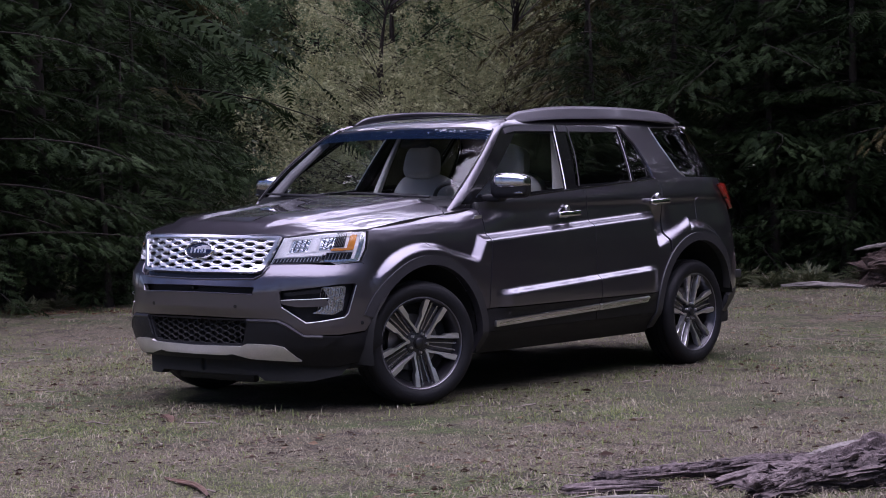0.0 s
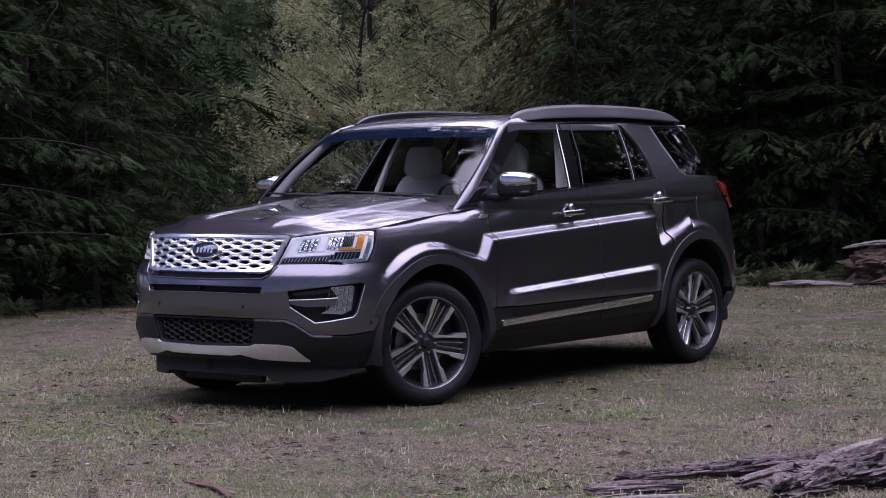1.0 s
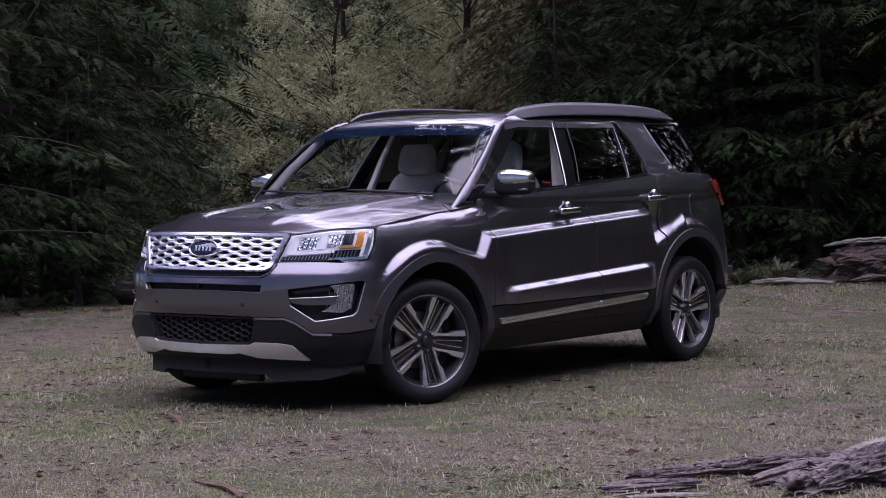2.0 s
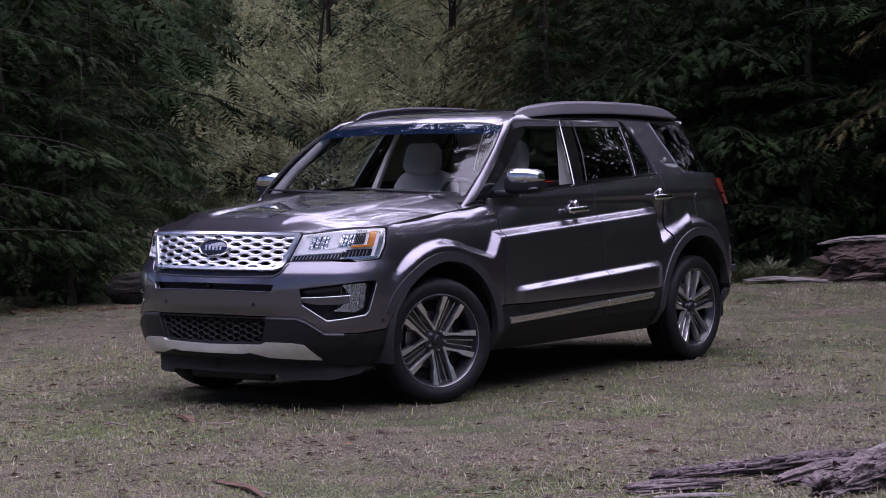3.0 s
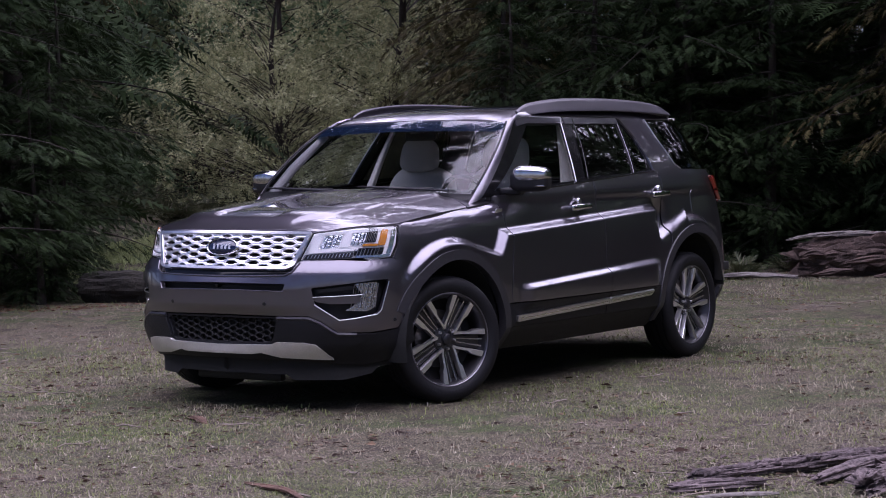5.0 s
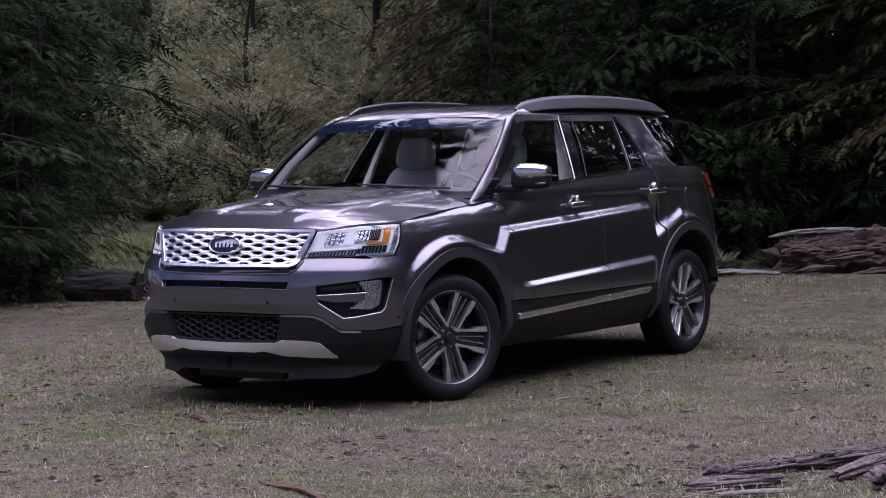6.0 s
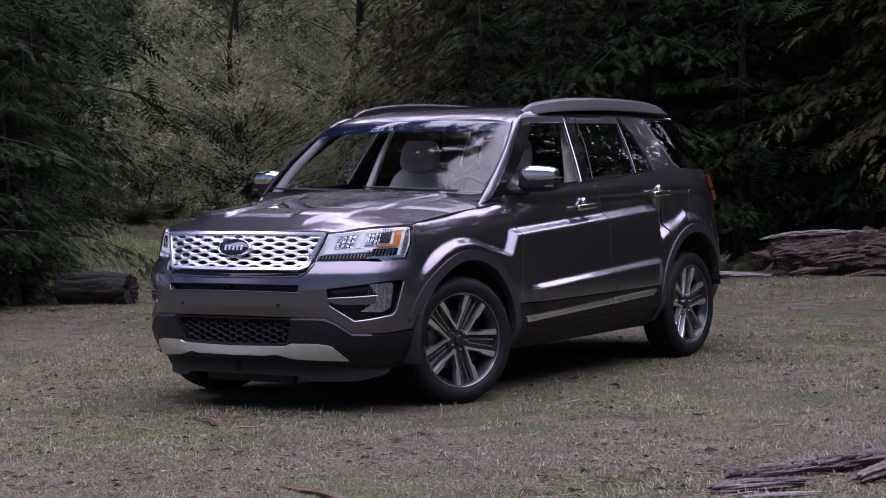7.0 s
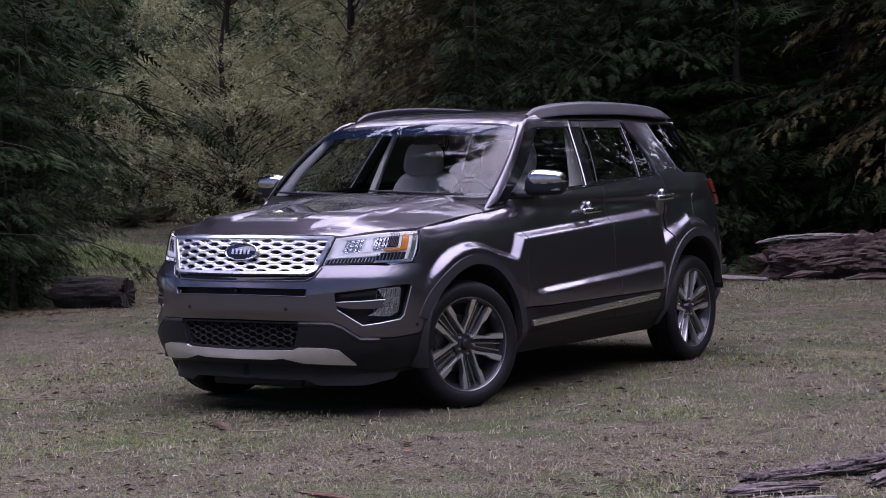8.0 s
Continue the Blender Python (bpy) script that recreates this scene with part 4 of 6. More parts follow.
seat("driver_seat", .22, .335, .52, "pale leather front seat")
seat("passenger_seat", .22, -.38, .52, "pale leather front seat")
seat("rear_seat", -.80, .40, .55, "pale leather rear seat")
seat("rear_seat", -.80, -.40, .55, "pale leather rear seat")
for side in (1, -1):
    part("inner_pillar", tube([(.94, side * .815, 1.17), (.73, side * .785, 1.36), (.49, side * .700, 1.57)], [.032, .030, .024], 10), PILLAR_TRIM, car, "pale inner windscreen pillar trim")
    trim = [(-.10, side * .80, 1.20), (-.16, side * .735, 1.42), (-.22, side * .665, 1.62)]
    part("pillar_trim", tube(trim, [.056, .044, .03], 10, .5), TRIM, car, "pale inner door pillar trim")
    part("inner_door", block(1.05, .05, .56, (.36, side * .86, .90), .02), CABIN, car)
    part("inner_door", block(.85, .05, .60, (-.62, side * .86, .92), .02), CABIN, car)
    part("visor", block(.16, .34, .02, (.34, side * .36, 1.60), .008), CABIN, car)

# wipers
for y0, y1 in ((.62, .05), (-.10, -.66)):
    arm = part("wiper", edge_strip(lambda a, b: screen_at(a, b, .018), [(y0 / .79, .04), (y1 / .79, .085)], .007), PLASTIC, car, "black wiper")
    part("wiper_blade", edge_strip(lambda a, b: screen_at(a, b, .010), [((y0 - .1) / .79, .075), (y1 / .79 - .1, .10)], .005), RUBBER, arm)

# wheels: front pair steered
maker = build_wheel("wheel", "bright alloy wheel with paired spokes")
made = list(bpy.data.objects)
for ob in made:
    if ob.parent is None and ob.type == "MESH" and ob.name.split(".")[0] in ("spoke", "slim_spoke", "spoke_web", "wheel_nut"):
        ob.parent = maker
maker.parent = car
maker.matrix_basis = pose(HUB_X, .852, HUB_Z, 0, 10, -20)
for x, y, turn, roll in ((-HUB_X, .852, 0, 33), (HUB_X, -.852, 160, 5), (-HUB_X, -.852, 180, 50)):
    copy_thing(maker, pose(x, y, HUB_Z, 0, roll, turn))
for x in (HUB_X, -HUB_X):
    part("axle", tube([(x, -.75, .36), (x, .75, .36)], .045, 10), DARK, car)
    part("suspension_arm", block(.30, 1.3, .06, (x - .1, 0, .28), .02), DARK, car)
part("exhaust_box", block(.55, .22, .14, (-1.9, .40, .40), .05), DARK, car)


# ---- ground and plants ----
def foliage(name, dark, light, rough=0.6, scale=0.7, gloss=0.3, through_leaf=0.25):
    """Leaves: every leaf its own tone, drifting over the plant, a little light through them."""
    m = bpy.data.materials.new(name)
    m.use_nodes = True
    t = m.node_tree
    b = t.nodes["Principled BSDF"]
    own, at, drift = t.nodes.new("ShaderNodeNewGeometry"), t.nodes.new("ShaderNodeTexCoord"), t.nodes.new("ShaderNodeTexNoise")
    drift.inputs["Scale"].default_value, drift.inputs["Detail"].default_value = scale, 3
    t.links.new(at.outputs["Object"], drift.inputs["Vector"])
    span = t.nodes.new("ShaderNodeMapRange")
    span.inputs["From Min"].default_value, span.inputs["From Max"].default_value = 0.32, 0.68
    t.links.new(drift.outputs[0], span.inputs["Value"])
    mean = t.nodes.new("ShaderNodeMix")
    mean.inputs["Factor"].default_value = 0.5
    t.links.new(own.outputs["Random Per Island"], mean.inputs[2])
    t.links.new(span.outputs[0], mean.inputs[3])
    tone = t.nodes.new("ShaderNodeMix")
    tone.data_type = "RGBA"
    tone.inputs["A"].default_value, tone.inputs["B"].default_value = (*dark, 1), (*light, 1)
    t.links.new(mean.outputs[0], tone.inputs["Factor"])
    t.links.new(tone.outputs["Result"], b.inputs["Base Color"])
    b.inputs["Roughness"].default_value = rough
    b.inputs["Specular IOR Level"].default_value = gloss
    thin, mix = t.nodes.new("ShaderNodeBsdfTranslucent"), t.nodes.new("ShaderNodeMixShader")
    t.links.new(tone.outputs["Result"], thin.inputs["Color"])
    mix.inputs[0].default_value = through_leaf
    t.links.new(b.outputs[0], mix.inputs[1])
    t.links.new(thin.outputs[0], mix.inputs[2])
    t.links.new(mix.outputs[0], t.nodes["Material Output"].inputs["Surface"])
    return m


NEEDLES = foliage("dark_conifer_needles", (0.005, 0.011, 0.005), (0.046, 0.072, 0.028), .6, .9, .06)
CYPRESS = foliage("brown_green_needles", (0.018, 0.017, 0.008), (0.130, 0.114, 0.046), .6, .9, .1)
# Sunlit clumps and their dark undersides are painted as two far-apart leaf tones.
LEAVES_PALE = foliage("grey_green_leaves_lit_clumps", (0.13, 0.155, 0.070), (0.70, 0.70, 0.39), scale=1.5, through_leaf=.35)
LEAVES = foliage("blue_green_leaves", (0.06, 0.115, 0.058), (0.27, 0.36, 0.19), through_leaf=.5)
FERN = foliage("undergrowth_leaves", (0.035, 0.050, 0.022), (0.12, 0.12, 0.06))
BLADES = foliage("grass_blades", (0.075, 0.105, 0.030), (0.30, 0.335, 0.125), 0.7, 1.1)
STRAW = foliage("dry_straw", (0.16, 0.138, 0.100), (0.50, 0.445, 0.335), 0.8, 1.5)
LITTER = foliage("fallen_leaves", (0.055, 0.035, 0.024), (0.25, 0.165, 0.105), 0.8, 2.0)
TWIGS = material("dead_twigs", (0.115, 0.090, 0.072), 0.9, 0, 0, 0, 3, 0.5, 80, (0.26, 0.22, 0.19))
BARK = material("dark_conifer_bark", (0.013, 0.010, 0.008), 0.95, 0, 0, 0, 3, 1.0, 22, (0.036, 0.026, 0.021))
ROTTEN = material("weathered_log_wood", (0.026, 0.020, 0.020), 0.95, 0, 0, 0, 5, 1.0, 60, (0.185, 0.145, 0.142))
SPLINTER = material("pale_dead_wood", (0.10, 0.088, 0.080), 0.9, 0, 0, 0, 6, 0.8, 60, (0.27, 0.24, 0.22))


def soil():
    """Trampled meadow soil: brown dirt, mossy green and grey dry patches, crumbs and relief."""
    m = bpy.data.materials.new("trampled_meadow_soil")
    m.use_nodes = True
    t = m.node_tree
    b = t.nodes["Principled BSDF"]
    b.inputs["Roughness"].default_value = 0.95
    b.inputs["Specular IOR Level"].default_value = 0.15
    at = t.nodes.new("ShaderNodeTexCoord")

    def cloud(scale, detail, lo, hi):
        n, s = t.nodes.new("ShaderNodeTexNoise"), t.nodes.new("ShaderNodeMapRange")
        n.inputs["Scale"].default_value, n.inputs["Detail"].default_value = scale, detail
        s.inputs["From Min"].default_value, s.inputs["From Max"].default_value = lo, hi
        t.links.new(at.outputs["Object"], n.inputs["Vector"])
        t.links.new(n.outputs[0], s.inputs["Value"])
        return n.outputs[0], s.outputs[0]

    def blend(a, c, f):
        x = t.nodes.new("ShaderNodeMix")
        x.data_type = "RGBA"
        for key, v in (("A", a), ("B", c)):
            if isinstance(v, tuple):
                x.inputs[key].default_value = (*v, 1)
            else:
                t.links.new(v, x.inputs[key])
        t.links.new(f, x.inputs["Factor"])
        return x.outputs["Result"]

    _, big = cloud(0.5, 4, .43, .57)
    _, mid = cloud(1.9, 6, .47, .64)
    fine_raw, fine = cloud(30, 7, .38, .62)
    crumb_raw, crumb = cloud(95, 3, .40, .58)
    _, chips = cloud(150, 2, .60, .70)
    base = blend((0.120, 0.108, 0.068), (0.058, 0.088, 0.022), big)
    base = blend(base, (0.152, 0.124, 0.090), mid)
    _, dirt = cloud(4.5, 8, .52, .66)
    base = blend(base, (0.056, 0.044, 0.032), dirt)
    base = blend(blend((0.034, 0.028, 0.020), base, fine), base, crumb)
    base = blend((0.022, 0.018, 0.014), base, crumb)
    base = blend(base, (0.34, 0.31, 0.24), chips)
    t.links.new(base, b.inputs["Base Color"])
    r = t.nodes.new("ShaderNodeBump")
    r.inputs["Strength"].default_value, r.inputs["Distance"].default_value = 0.9, 0.02
    t.links.new(fine_raw, r.inputs["Height"])
    r2 = t.nodes.new("ShaderNodeBump")
    r2.inputs["Strength"].default_value, r2.inputs["Distance"].default_value = 0.7, 0.006
    t.links.new(crumb_raw, r2.inputs["Height"])
    t.links.new(r.outputs[0], r2.inputs["Normal"])
    t.links.new(r2.outputs[0], b.inputs["Normal"])
    return m


SOIL = soil()
dice = np.random.default_rng(7)


def ground_z(x, y):
    """Height of the meadow: level round the car, gently uneven beyond, rising into the woods."""
    x, y = np.asarray(x, float), np.asarray(y, float)
    near = ramp(2.6, 5.0, np.hypot(x * .8, y))
    wave = .035 * np.sin(x * .55 + 1.3) * np.cos(y * .48 - .4) + .018 * np.sin(x * 1.7 + y * 1.1)
    small = .008 * np.sin(x * 6.1 + 2 * np.sin(y * 2.3)) * np.sin(y * 5.3 + 1.7 * np.sin(x * 3.1))
    far = np.hypot(x - 2, y - 2)
    return .013 * (1 - near) + wave * near * ramp(3.5, 9.0, far + 3) + small * ramp(.0, 3.0, near * 3) + 1.6 * ramp(38, 75, far) + .5 * ramp(27, 36, -x * .55 - y * .83 + 10)


def stretch(lo, hi, step, limit, grow=1.25):
    a = list(np.arange(lo, hi + step / 2, step))
    s = step
    while a[-1] < limit:
        s *= grow
        a.append(a[-1] + s)
    s = step
    while a[0] > -limit:
        s *= grow
        a.insert(0, a[0] - s)
    return np.array(a)


def mesh_from(name, verts, tris, mat, parent=None, label="", smooth=False):
    """A mesh straight from arrays."""
    me = bpy.data.meshes.new(name)
    n = tris.shape[1]
    me.vertices.add(len(verts))
    me.vertices.foreach_set("co", np.ascontiguousarray(verts, np.float32).ravel())
    me.loops.add(tris.size)
    me.loops.foreach_set("vertex_index", np.ascontiguousarray(tris, np.int32).ravel())
    me.polygons.add(len(tris))
    me.polygons.foreach_set("loop_start", np.arange(0, tris.size, n, dtype=np.int32))
    me.update(calc_edges=True)
    if smooth:
        me.shade_smooth()
    else:
        me.shade_flat()
    me.materials.append(mat)
    ob = new(name, me)
    ob.parent = parent
    return tagged(ob, label)


gx, gy = stretch(-15, 8, .14, 400), stretch(-17, 8, .14, 400)
GX, GY = np.meshgrid(gx, gy, indexing="ij")
gv = np.stack([GX, GY, ground_z(GX, GY)], -1).reshape(-1, 3)
i = (np.arange(len(gx) - 1)[:, None] * len(gy) + np.arange(len(gy) - 1)[None]).ravel()
tagged(mesh_from("ground", gv, np.stack([i, i + len(gy), i + len(gy) + 1, i + 1], -1), SOIL, smooth=True),
       "trampled meadow of short grass and bare brown dirt", "ground", kind="structure")


def scatter(template, tris, mats):
    """Copies of a template, (n, 3) points, by matrices (m, 3, 4), as one pair of arrays."""
    v = np.einsum("mij,nj->mni", mats[:, :, :3], template) + mats[:, None, :, 3]
    f = tris[None] + (np.arange(len(mats)) * len(template))[:, None, None]
    return v.reshape(-1, 3), f.reshape(-1, tris.shape[1])


def frames_of(origin, way, up, scale):
    """Matrices with x along way, z near up, of a size each."""
    x = way / np.maximum(np.linalg.norm(way, axis=1, keepdims=True), 1e-9)
    y = np.cross(up, x)
    y /= np.maximum(np.linalg.norm(y, axis=1, keepdims=True), 1e-9)
    z = np.cross(x, y)
    s = np.asarray(scale, float).reshape(-1, 1)
    return np.stack([x * s, y * s, z * s, origin], -1)


def frond(pairs=7, width=.30, lean=.55, droop=.18, length=.46):
    """A flat spray one unit long: slim leaflets either side of a twig, tips hanging."""
    v, f = [], []
    for k in range(pairs):
        t = (k + .5) / pairs
        reach = length * (1.06 - t) ** .7 * min(1, .35 + 2.2 * t)
        for s in (-1, 1):
            a = lean + .45 * (1 - t) + .12 * math.sin(k * 2.1 + s)
            x0, z0 = t * .95, -droop * t * t
            b = len(v)
            v += [(x0 - width * .28, 0, z0), (x0 + width * .28, 0, z0), (x0 + math.cos(a) * reach, math.sin(a) * reach * s, z0 - .16 * reach - .02 * (k % 3))]
            f += [(b, b + 1, b + 2)]
    b = len(v)
    v += [(0, -.012, 0), (0, .012, 0), (1.06, 0, -droop)]
    f += [(b, b + 1, b + 2)]
    return np.array(v), np.array(f)


def tapered(points, radii, sides=7):
    """Arrays of a round tapering limb along points."""
    pts = np.asarray(points, float)
    way = np.gradient(pts, axis=0)
    way /= np.linalg.norm(way, axis=1, keepdims=True)
    ref = np.array([.37, .81, .45]) if abs(way[0, 2]) > .8 else np.array([0, 0, 1.0])
    a = np.cross(way, ref)
    a /= np.linalg.norm(a, axis=1, keepdims=True)
    b = np.cross(way, a)
    k = np.arange(sides) * math.tau / sides
    v = pts[:, None] + np.asarray(radii)[:, None, None] * (a[:, None] * np.cos(k)[None, :, None] + b[:, None] * np.sin(k)[None, :, None])
    f = []
    for i in range(len(pts) - 1):
        for j in range(sides):
            p, q = i * sides + j, i * sides + (j + 1) % sides
            f += [(p, q, q + sides), (p, q + sides, p + sides)]
    return v.reshape(-1, 3), np.array(f)


def joined(pieces):
    v, f, n = [], [], 0
    for a, b in pieces:
        v.append(a)
        f.append(b + n)
        n += len(a)
    return np.concatenate(v), np.concatenate(f)


def conifer(name, label, needles, seed, height=17.0, reach=2.6, first=.25, dense_to=6.5, droop=.5, spacing=.046, trunk=.12, fine=1.0, coarse=1.0, gaps=1.0, upper=1.0):
    """A conifer whose limbs hang to near the ground, sprays close together where it is low."""
    r = np.random.default_rng(seed)
    top = thing(name, label, "tree", group="conifers round the meadow")
    zs = np.linspace(-.2, height, 26)
    core = np.stack([.12 * np.sin(zs * .5 + seed), .12 * np.cos(zs * .37 + seed), zs], -1)
    mesh_from("trunk", *tapered(core, trunk * (1 - zs / (height * 1.03)) ** .8 + .012 + .10 * np.exp(-np.maximum(zs, 0) * 3), 12), BARK, top, "rough dark bark", True)
    limbs, origins, ways, ups, sizes = [], [], [], [], []
    z, turn = first, r.uniform(0, 6)
    while z < height - .4:
        low = z < dense_to
        f = 1 - z / height
        length = reach * (.35 + .65 * f ** .7) * r.uniform(.45, 1.1)
        if z < 1.2:
            length *= .8 + .2 * z
        turn += 2.4 + r.uniform(-.5, .5)
        z += spacing * r.uniform(.5, 1.5) * (1 if low else 2.4 / upper)
        if math.sin(z * 4.6 + 2 * math.sin(turn * 2 + z)) * math.sin(turn * 3 + z * 1.7) < -.32 * gaps:
            continue
        lift = r.uniform(-.12, .28)
        n = 7
        t = np.linspace(0, 1, n)
        rad = length * t
        zz = z + lift * rad - droop * length * t * t * r.uniform(.55, 1.0)
        zz = np.maximum(zz, .06 + .1 * t)
        side = .12 * length * np.sin(t * 3 + r.uniform(0, 6))
        c, s = math.cos(turn), math.sin(turn)
        p = np.stack([c * rad - s * side, s * rad + c * side, zz], -1) + [core[0, 0], core[0, 1], 0]
        if low or r.random() < .5:
            limbs.append(tapered(p, np.linspace(.017 if low else .03, .003, n), 3))
        m = int(length * (29.0 if low else 10.0 * upper ** .5) * fine)
        u = ((np.arange(m) + r.uniform(0, 1, m)) / m) ** .8 * .96 + .04
        at = np.stack([np.interp(u, t, p[:, k]) for k in range(3)], -1)
        way = np.stack([np.interp(u, t, np.gradient(p[:, k])) for k in range(3)], -1)
        way /= np.linalg.norm(way, axis=1, keepdims=True)
        flat = np.cross(way, [0, 0, 1.0])
        sgn = np.where(np.arange(m) % 2 == 0, 1, -1)[:, None] * r.uniform(.5, 1.1, (m, 1))
        fan = r.uniform(0, 1, (m, 1)) ** .8 * .34 * length * (1.05 - .75 * u)[:, None]
        at = at + flat * np.sign(sgn) * fan - np.array([0, 0, 1.0]) * fan * r.uniform(.05, .5, (m, 1)) + r.normal(0, .03, (m, 3))
        w = way * r.uniform(.5, 1.0, (m, 1)) + flat * sgn + np.array([0, 0, 1.0]) * r.uniform(-.55, .12, (m, 1))
        w[-1] = way[-1]
        origins.append(at)
        ways.append(w)
        ups.append(np.array([0, 0, 1.0]) + r.normal(0, .45, (m, 3)))
        sizes.append((.30 if low else .95) * coarse * r.uniform(.55, 1.1, m) * (1.05 - .45 * u))
    mesh_from("branch", *joined(limbs), BARK, top, "thin dark branches", True)["kind"] = "stuff"
    mats = frames_of(np.concatenate(origins), np.concatenate(ways), np.concatenate(ups), np.concatenate(sizes))
    half = r.random(len(mats)) < .5
    fronds = (frond(7, .25, .95, .22, .44), frond(7, .26, .80, .32, .48)) if coarse < 1.5 else (frond(7, .215, .90, .22, .48), frond(7, .22, .75, .30, .52))
    crown = joined([scatter(*fronds[0], mats[half]), scatter(*fronds[1], mats[~half])])
    mesh_from("crown", *crown, needles, top, "drooping flat sprays of needles")["kind"] = "stuff"
    return top


def leaf_clump(n, seed, spread, size, hang=.3):
    """Small leafy sprays round a point, hanging a little."""
    r = np.random.default_rng(seed)
    p = r.normal(0, 1, (n, 3))
    p *= (r.uniform(.2, 1, (n, 1)) ** .5) / np.linalg.norm(p, axis=1, keepdims=True) * spread
    w = r.normal(0, 1, (n, 3)) - [0, 0, hang]
    return scatter(*frond(3, .34, .62, .25, .42), frames_of(p, w, r.normal(0, .5, (n, 3)) + [0, 0, 1], size * r.uniform(.6, 1.2, n)))


def broadleaf(name, label, leaves, seed, height=13.0, spread=5.0, bottom=.5, clumps=520, leaf=.15, per=46, low_share=.6):
    """A spreading tree: forking limbs, clumps of leaves on their ends down to near the ground."""
    r = np.random.default_rng(seed)
    top = thing(name, label, "tree", group="broadleaf trees behind the meadow")
    tips, wood = [], []
    zs = np.linspace(-.2, height * .75, 12)
    core = np.stack([.25 * np.sin(zs * .45 + seed), .25 * np.cos(zs * .6 + seed), zs], -1)
    wood.append(tapered(core, np.linspace(.30, .05, 12), 10))
    for k in range(clumps // 9):
        if r.random() < low_share:
            z = bottom + (6.5 - bottom) * r.random()
        else:
            z = 6.5 + (height - 6.5) * r.random() ** 1.3
        f = z / height
        rad = spread * (.55 + .6 * math.sin(math.pi * min(1, f * .85 + .15))) * math.sqrt(r.uniform(.35, 1.0)) * (1 + .25 * math.sin(3 * z + seed))
        a = r.uniform(0, math.tau)
        size = r.uniform(.6, 1.25)
        for q in r.normal(0, 1, (9, 3)) * [.62, .62, .30] * size:
            out = rad + q[0] - .25 * abs(q[1])
            tips.append((out * math.cos(a) - q[1] * math.sin(a), out * math.sin(a) + q[1] * math.cos(a), max(bottom * .5, z + q[2] - .22 * q[0])))
    tips = np.array(tips)
    for p in tips[:: 5]:
        z0 = max(.6, p[2] - .45 * math.hypot(p[0], p[1]))
        z0 = min(z0, zs[-1])
        base = np.array([np.interp(z0, zs, core[:, 0]), np.interp(z0, zs, core[:, 1]), z0])
        t = np.linspace(0, 1, 6)[:, None]
        bend = r.normal(0, .25, 3)
        wood.append(tapered(base + (p - base) * t + bend * np.sin(math.pi * t) + [0, 0, .3] * np.sin(math.pi * t), np.linspace(.03, .006, 6), 3))
    mesh_from("trunk", *joined(wood), BARK, top, "grey brown trunk with forking limbs", True)
    kinds = [leaf_clump(per, seed * 10 + k, .40, leaf * .8) for k in range(5)]
    pieces = []
    pick = r.integers(0, 5, len(tips))
    for k, (v, f) in enumerate(kinds):
        at = tips[pick == k]
        mats = frames_of(at, r.normal(0, 1, at.shape) * [1, 1, .3], np.array([[0, 0, 1.0]]) + r.normal(0, .2, at.shape), r.uniform(.7, 1.35, len(at)))
        pieces.append(scatter(v, f, mats))
    mesh_from("crown", *joined(pieces), leaves, top, "loose clumps of small leaves")["kind"] = "stuff"
    return top


def plant(maker, spots):
    """Sets the first tree and copies of it on the ground: x, y, turn, size."""
    for k, (x, y, turn, size) in enumerate(spots):
        m = pose(x, y, float(ground_z(x, y)) - .03, 0, 0, turn)
        if k == 0:
            maker.matrix_basis = m @ Matrix.Scale(size, 4)
        else:
            c = copy_thing(maker, m)
            c.scale = (size, size, size)


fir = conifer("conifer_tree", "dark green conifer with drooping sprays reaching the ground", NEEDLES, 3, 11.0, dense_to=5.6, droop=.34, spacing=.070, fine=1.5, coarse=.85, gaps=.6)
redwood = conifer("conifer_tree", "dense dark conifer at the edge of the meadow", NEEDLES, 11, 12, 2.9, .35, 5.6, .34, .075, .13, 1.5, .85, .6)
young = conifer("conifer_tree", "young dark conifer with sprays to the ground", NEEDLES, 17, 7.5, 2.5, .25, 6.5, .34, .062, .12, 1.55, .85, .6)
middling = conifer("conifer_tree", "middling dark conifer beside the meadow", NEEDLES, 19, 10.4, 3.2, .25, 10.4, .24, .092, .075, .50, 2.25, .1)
cypress = conifer("conifer_tree", "brown green conifer with hanging branches", CYPRESS, 23, 18, 3.1, 2.0, 5.6, .5, .060, .18)
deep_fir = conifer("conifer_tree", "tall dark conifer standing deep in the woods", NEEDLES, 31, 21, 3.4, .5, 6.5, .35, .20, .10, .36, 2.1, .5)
deep_cypress = conifer("conifer_tree", "tall brown green conifer round the meadow", CYPRESS, 37, 22, 3.9, 1.6, 7.0, .42, .20, .11, .36, 2.2, .5)
plant(fir, [(-5.4, -10.0, 20, 1.0), (-2.0, -8.3, 140, .95), (-12.4, -4.8, 75, 1.0), (-16.5, -6.3, 200, 1.1), (-11.6, -7.2, 165, .5), (-5.3, -12.9, 250, 1.05)])
plant(redwood, [(-3.5, -8.9, 0, .88), (-.6, -9.6, 200, .9), (-14.6, -5.8, 260, 1.0), (-12.2, -16.6, 110, .62), (-10.6, -14.6, 20, .52)])
# Added giants, mostly out of view, block the sky that the windscreen would mirror.
plant(conifer("conifer_tree", "giant dark conifer added mostly out of view to keep sky off the windscreen", NEEDLES, 41, 30, 5.2, 2.0, 30.0, .42, .16, .35, .9, 3.0, .1), [(-3.4, -14.2, 0, .92), (-.4, -13.2, 140, .84), (2.2, -12.6, 250, .80), (-6.6, -15.2, 60, .85)])
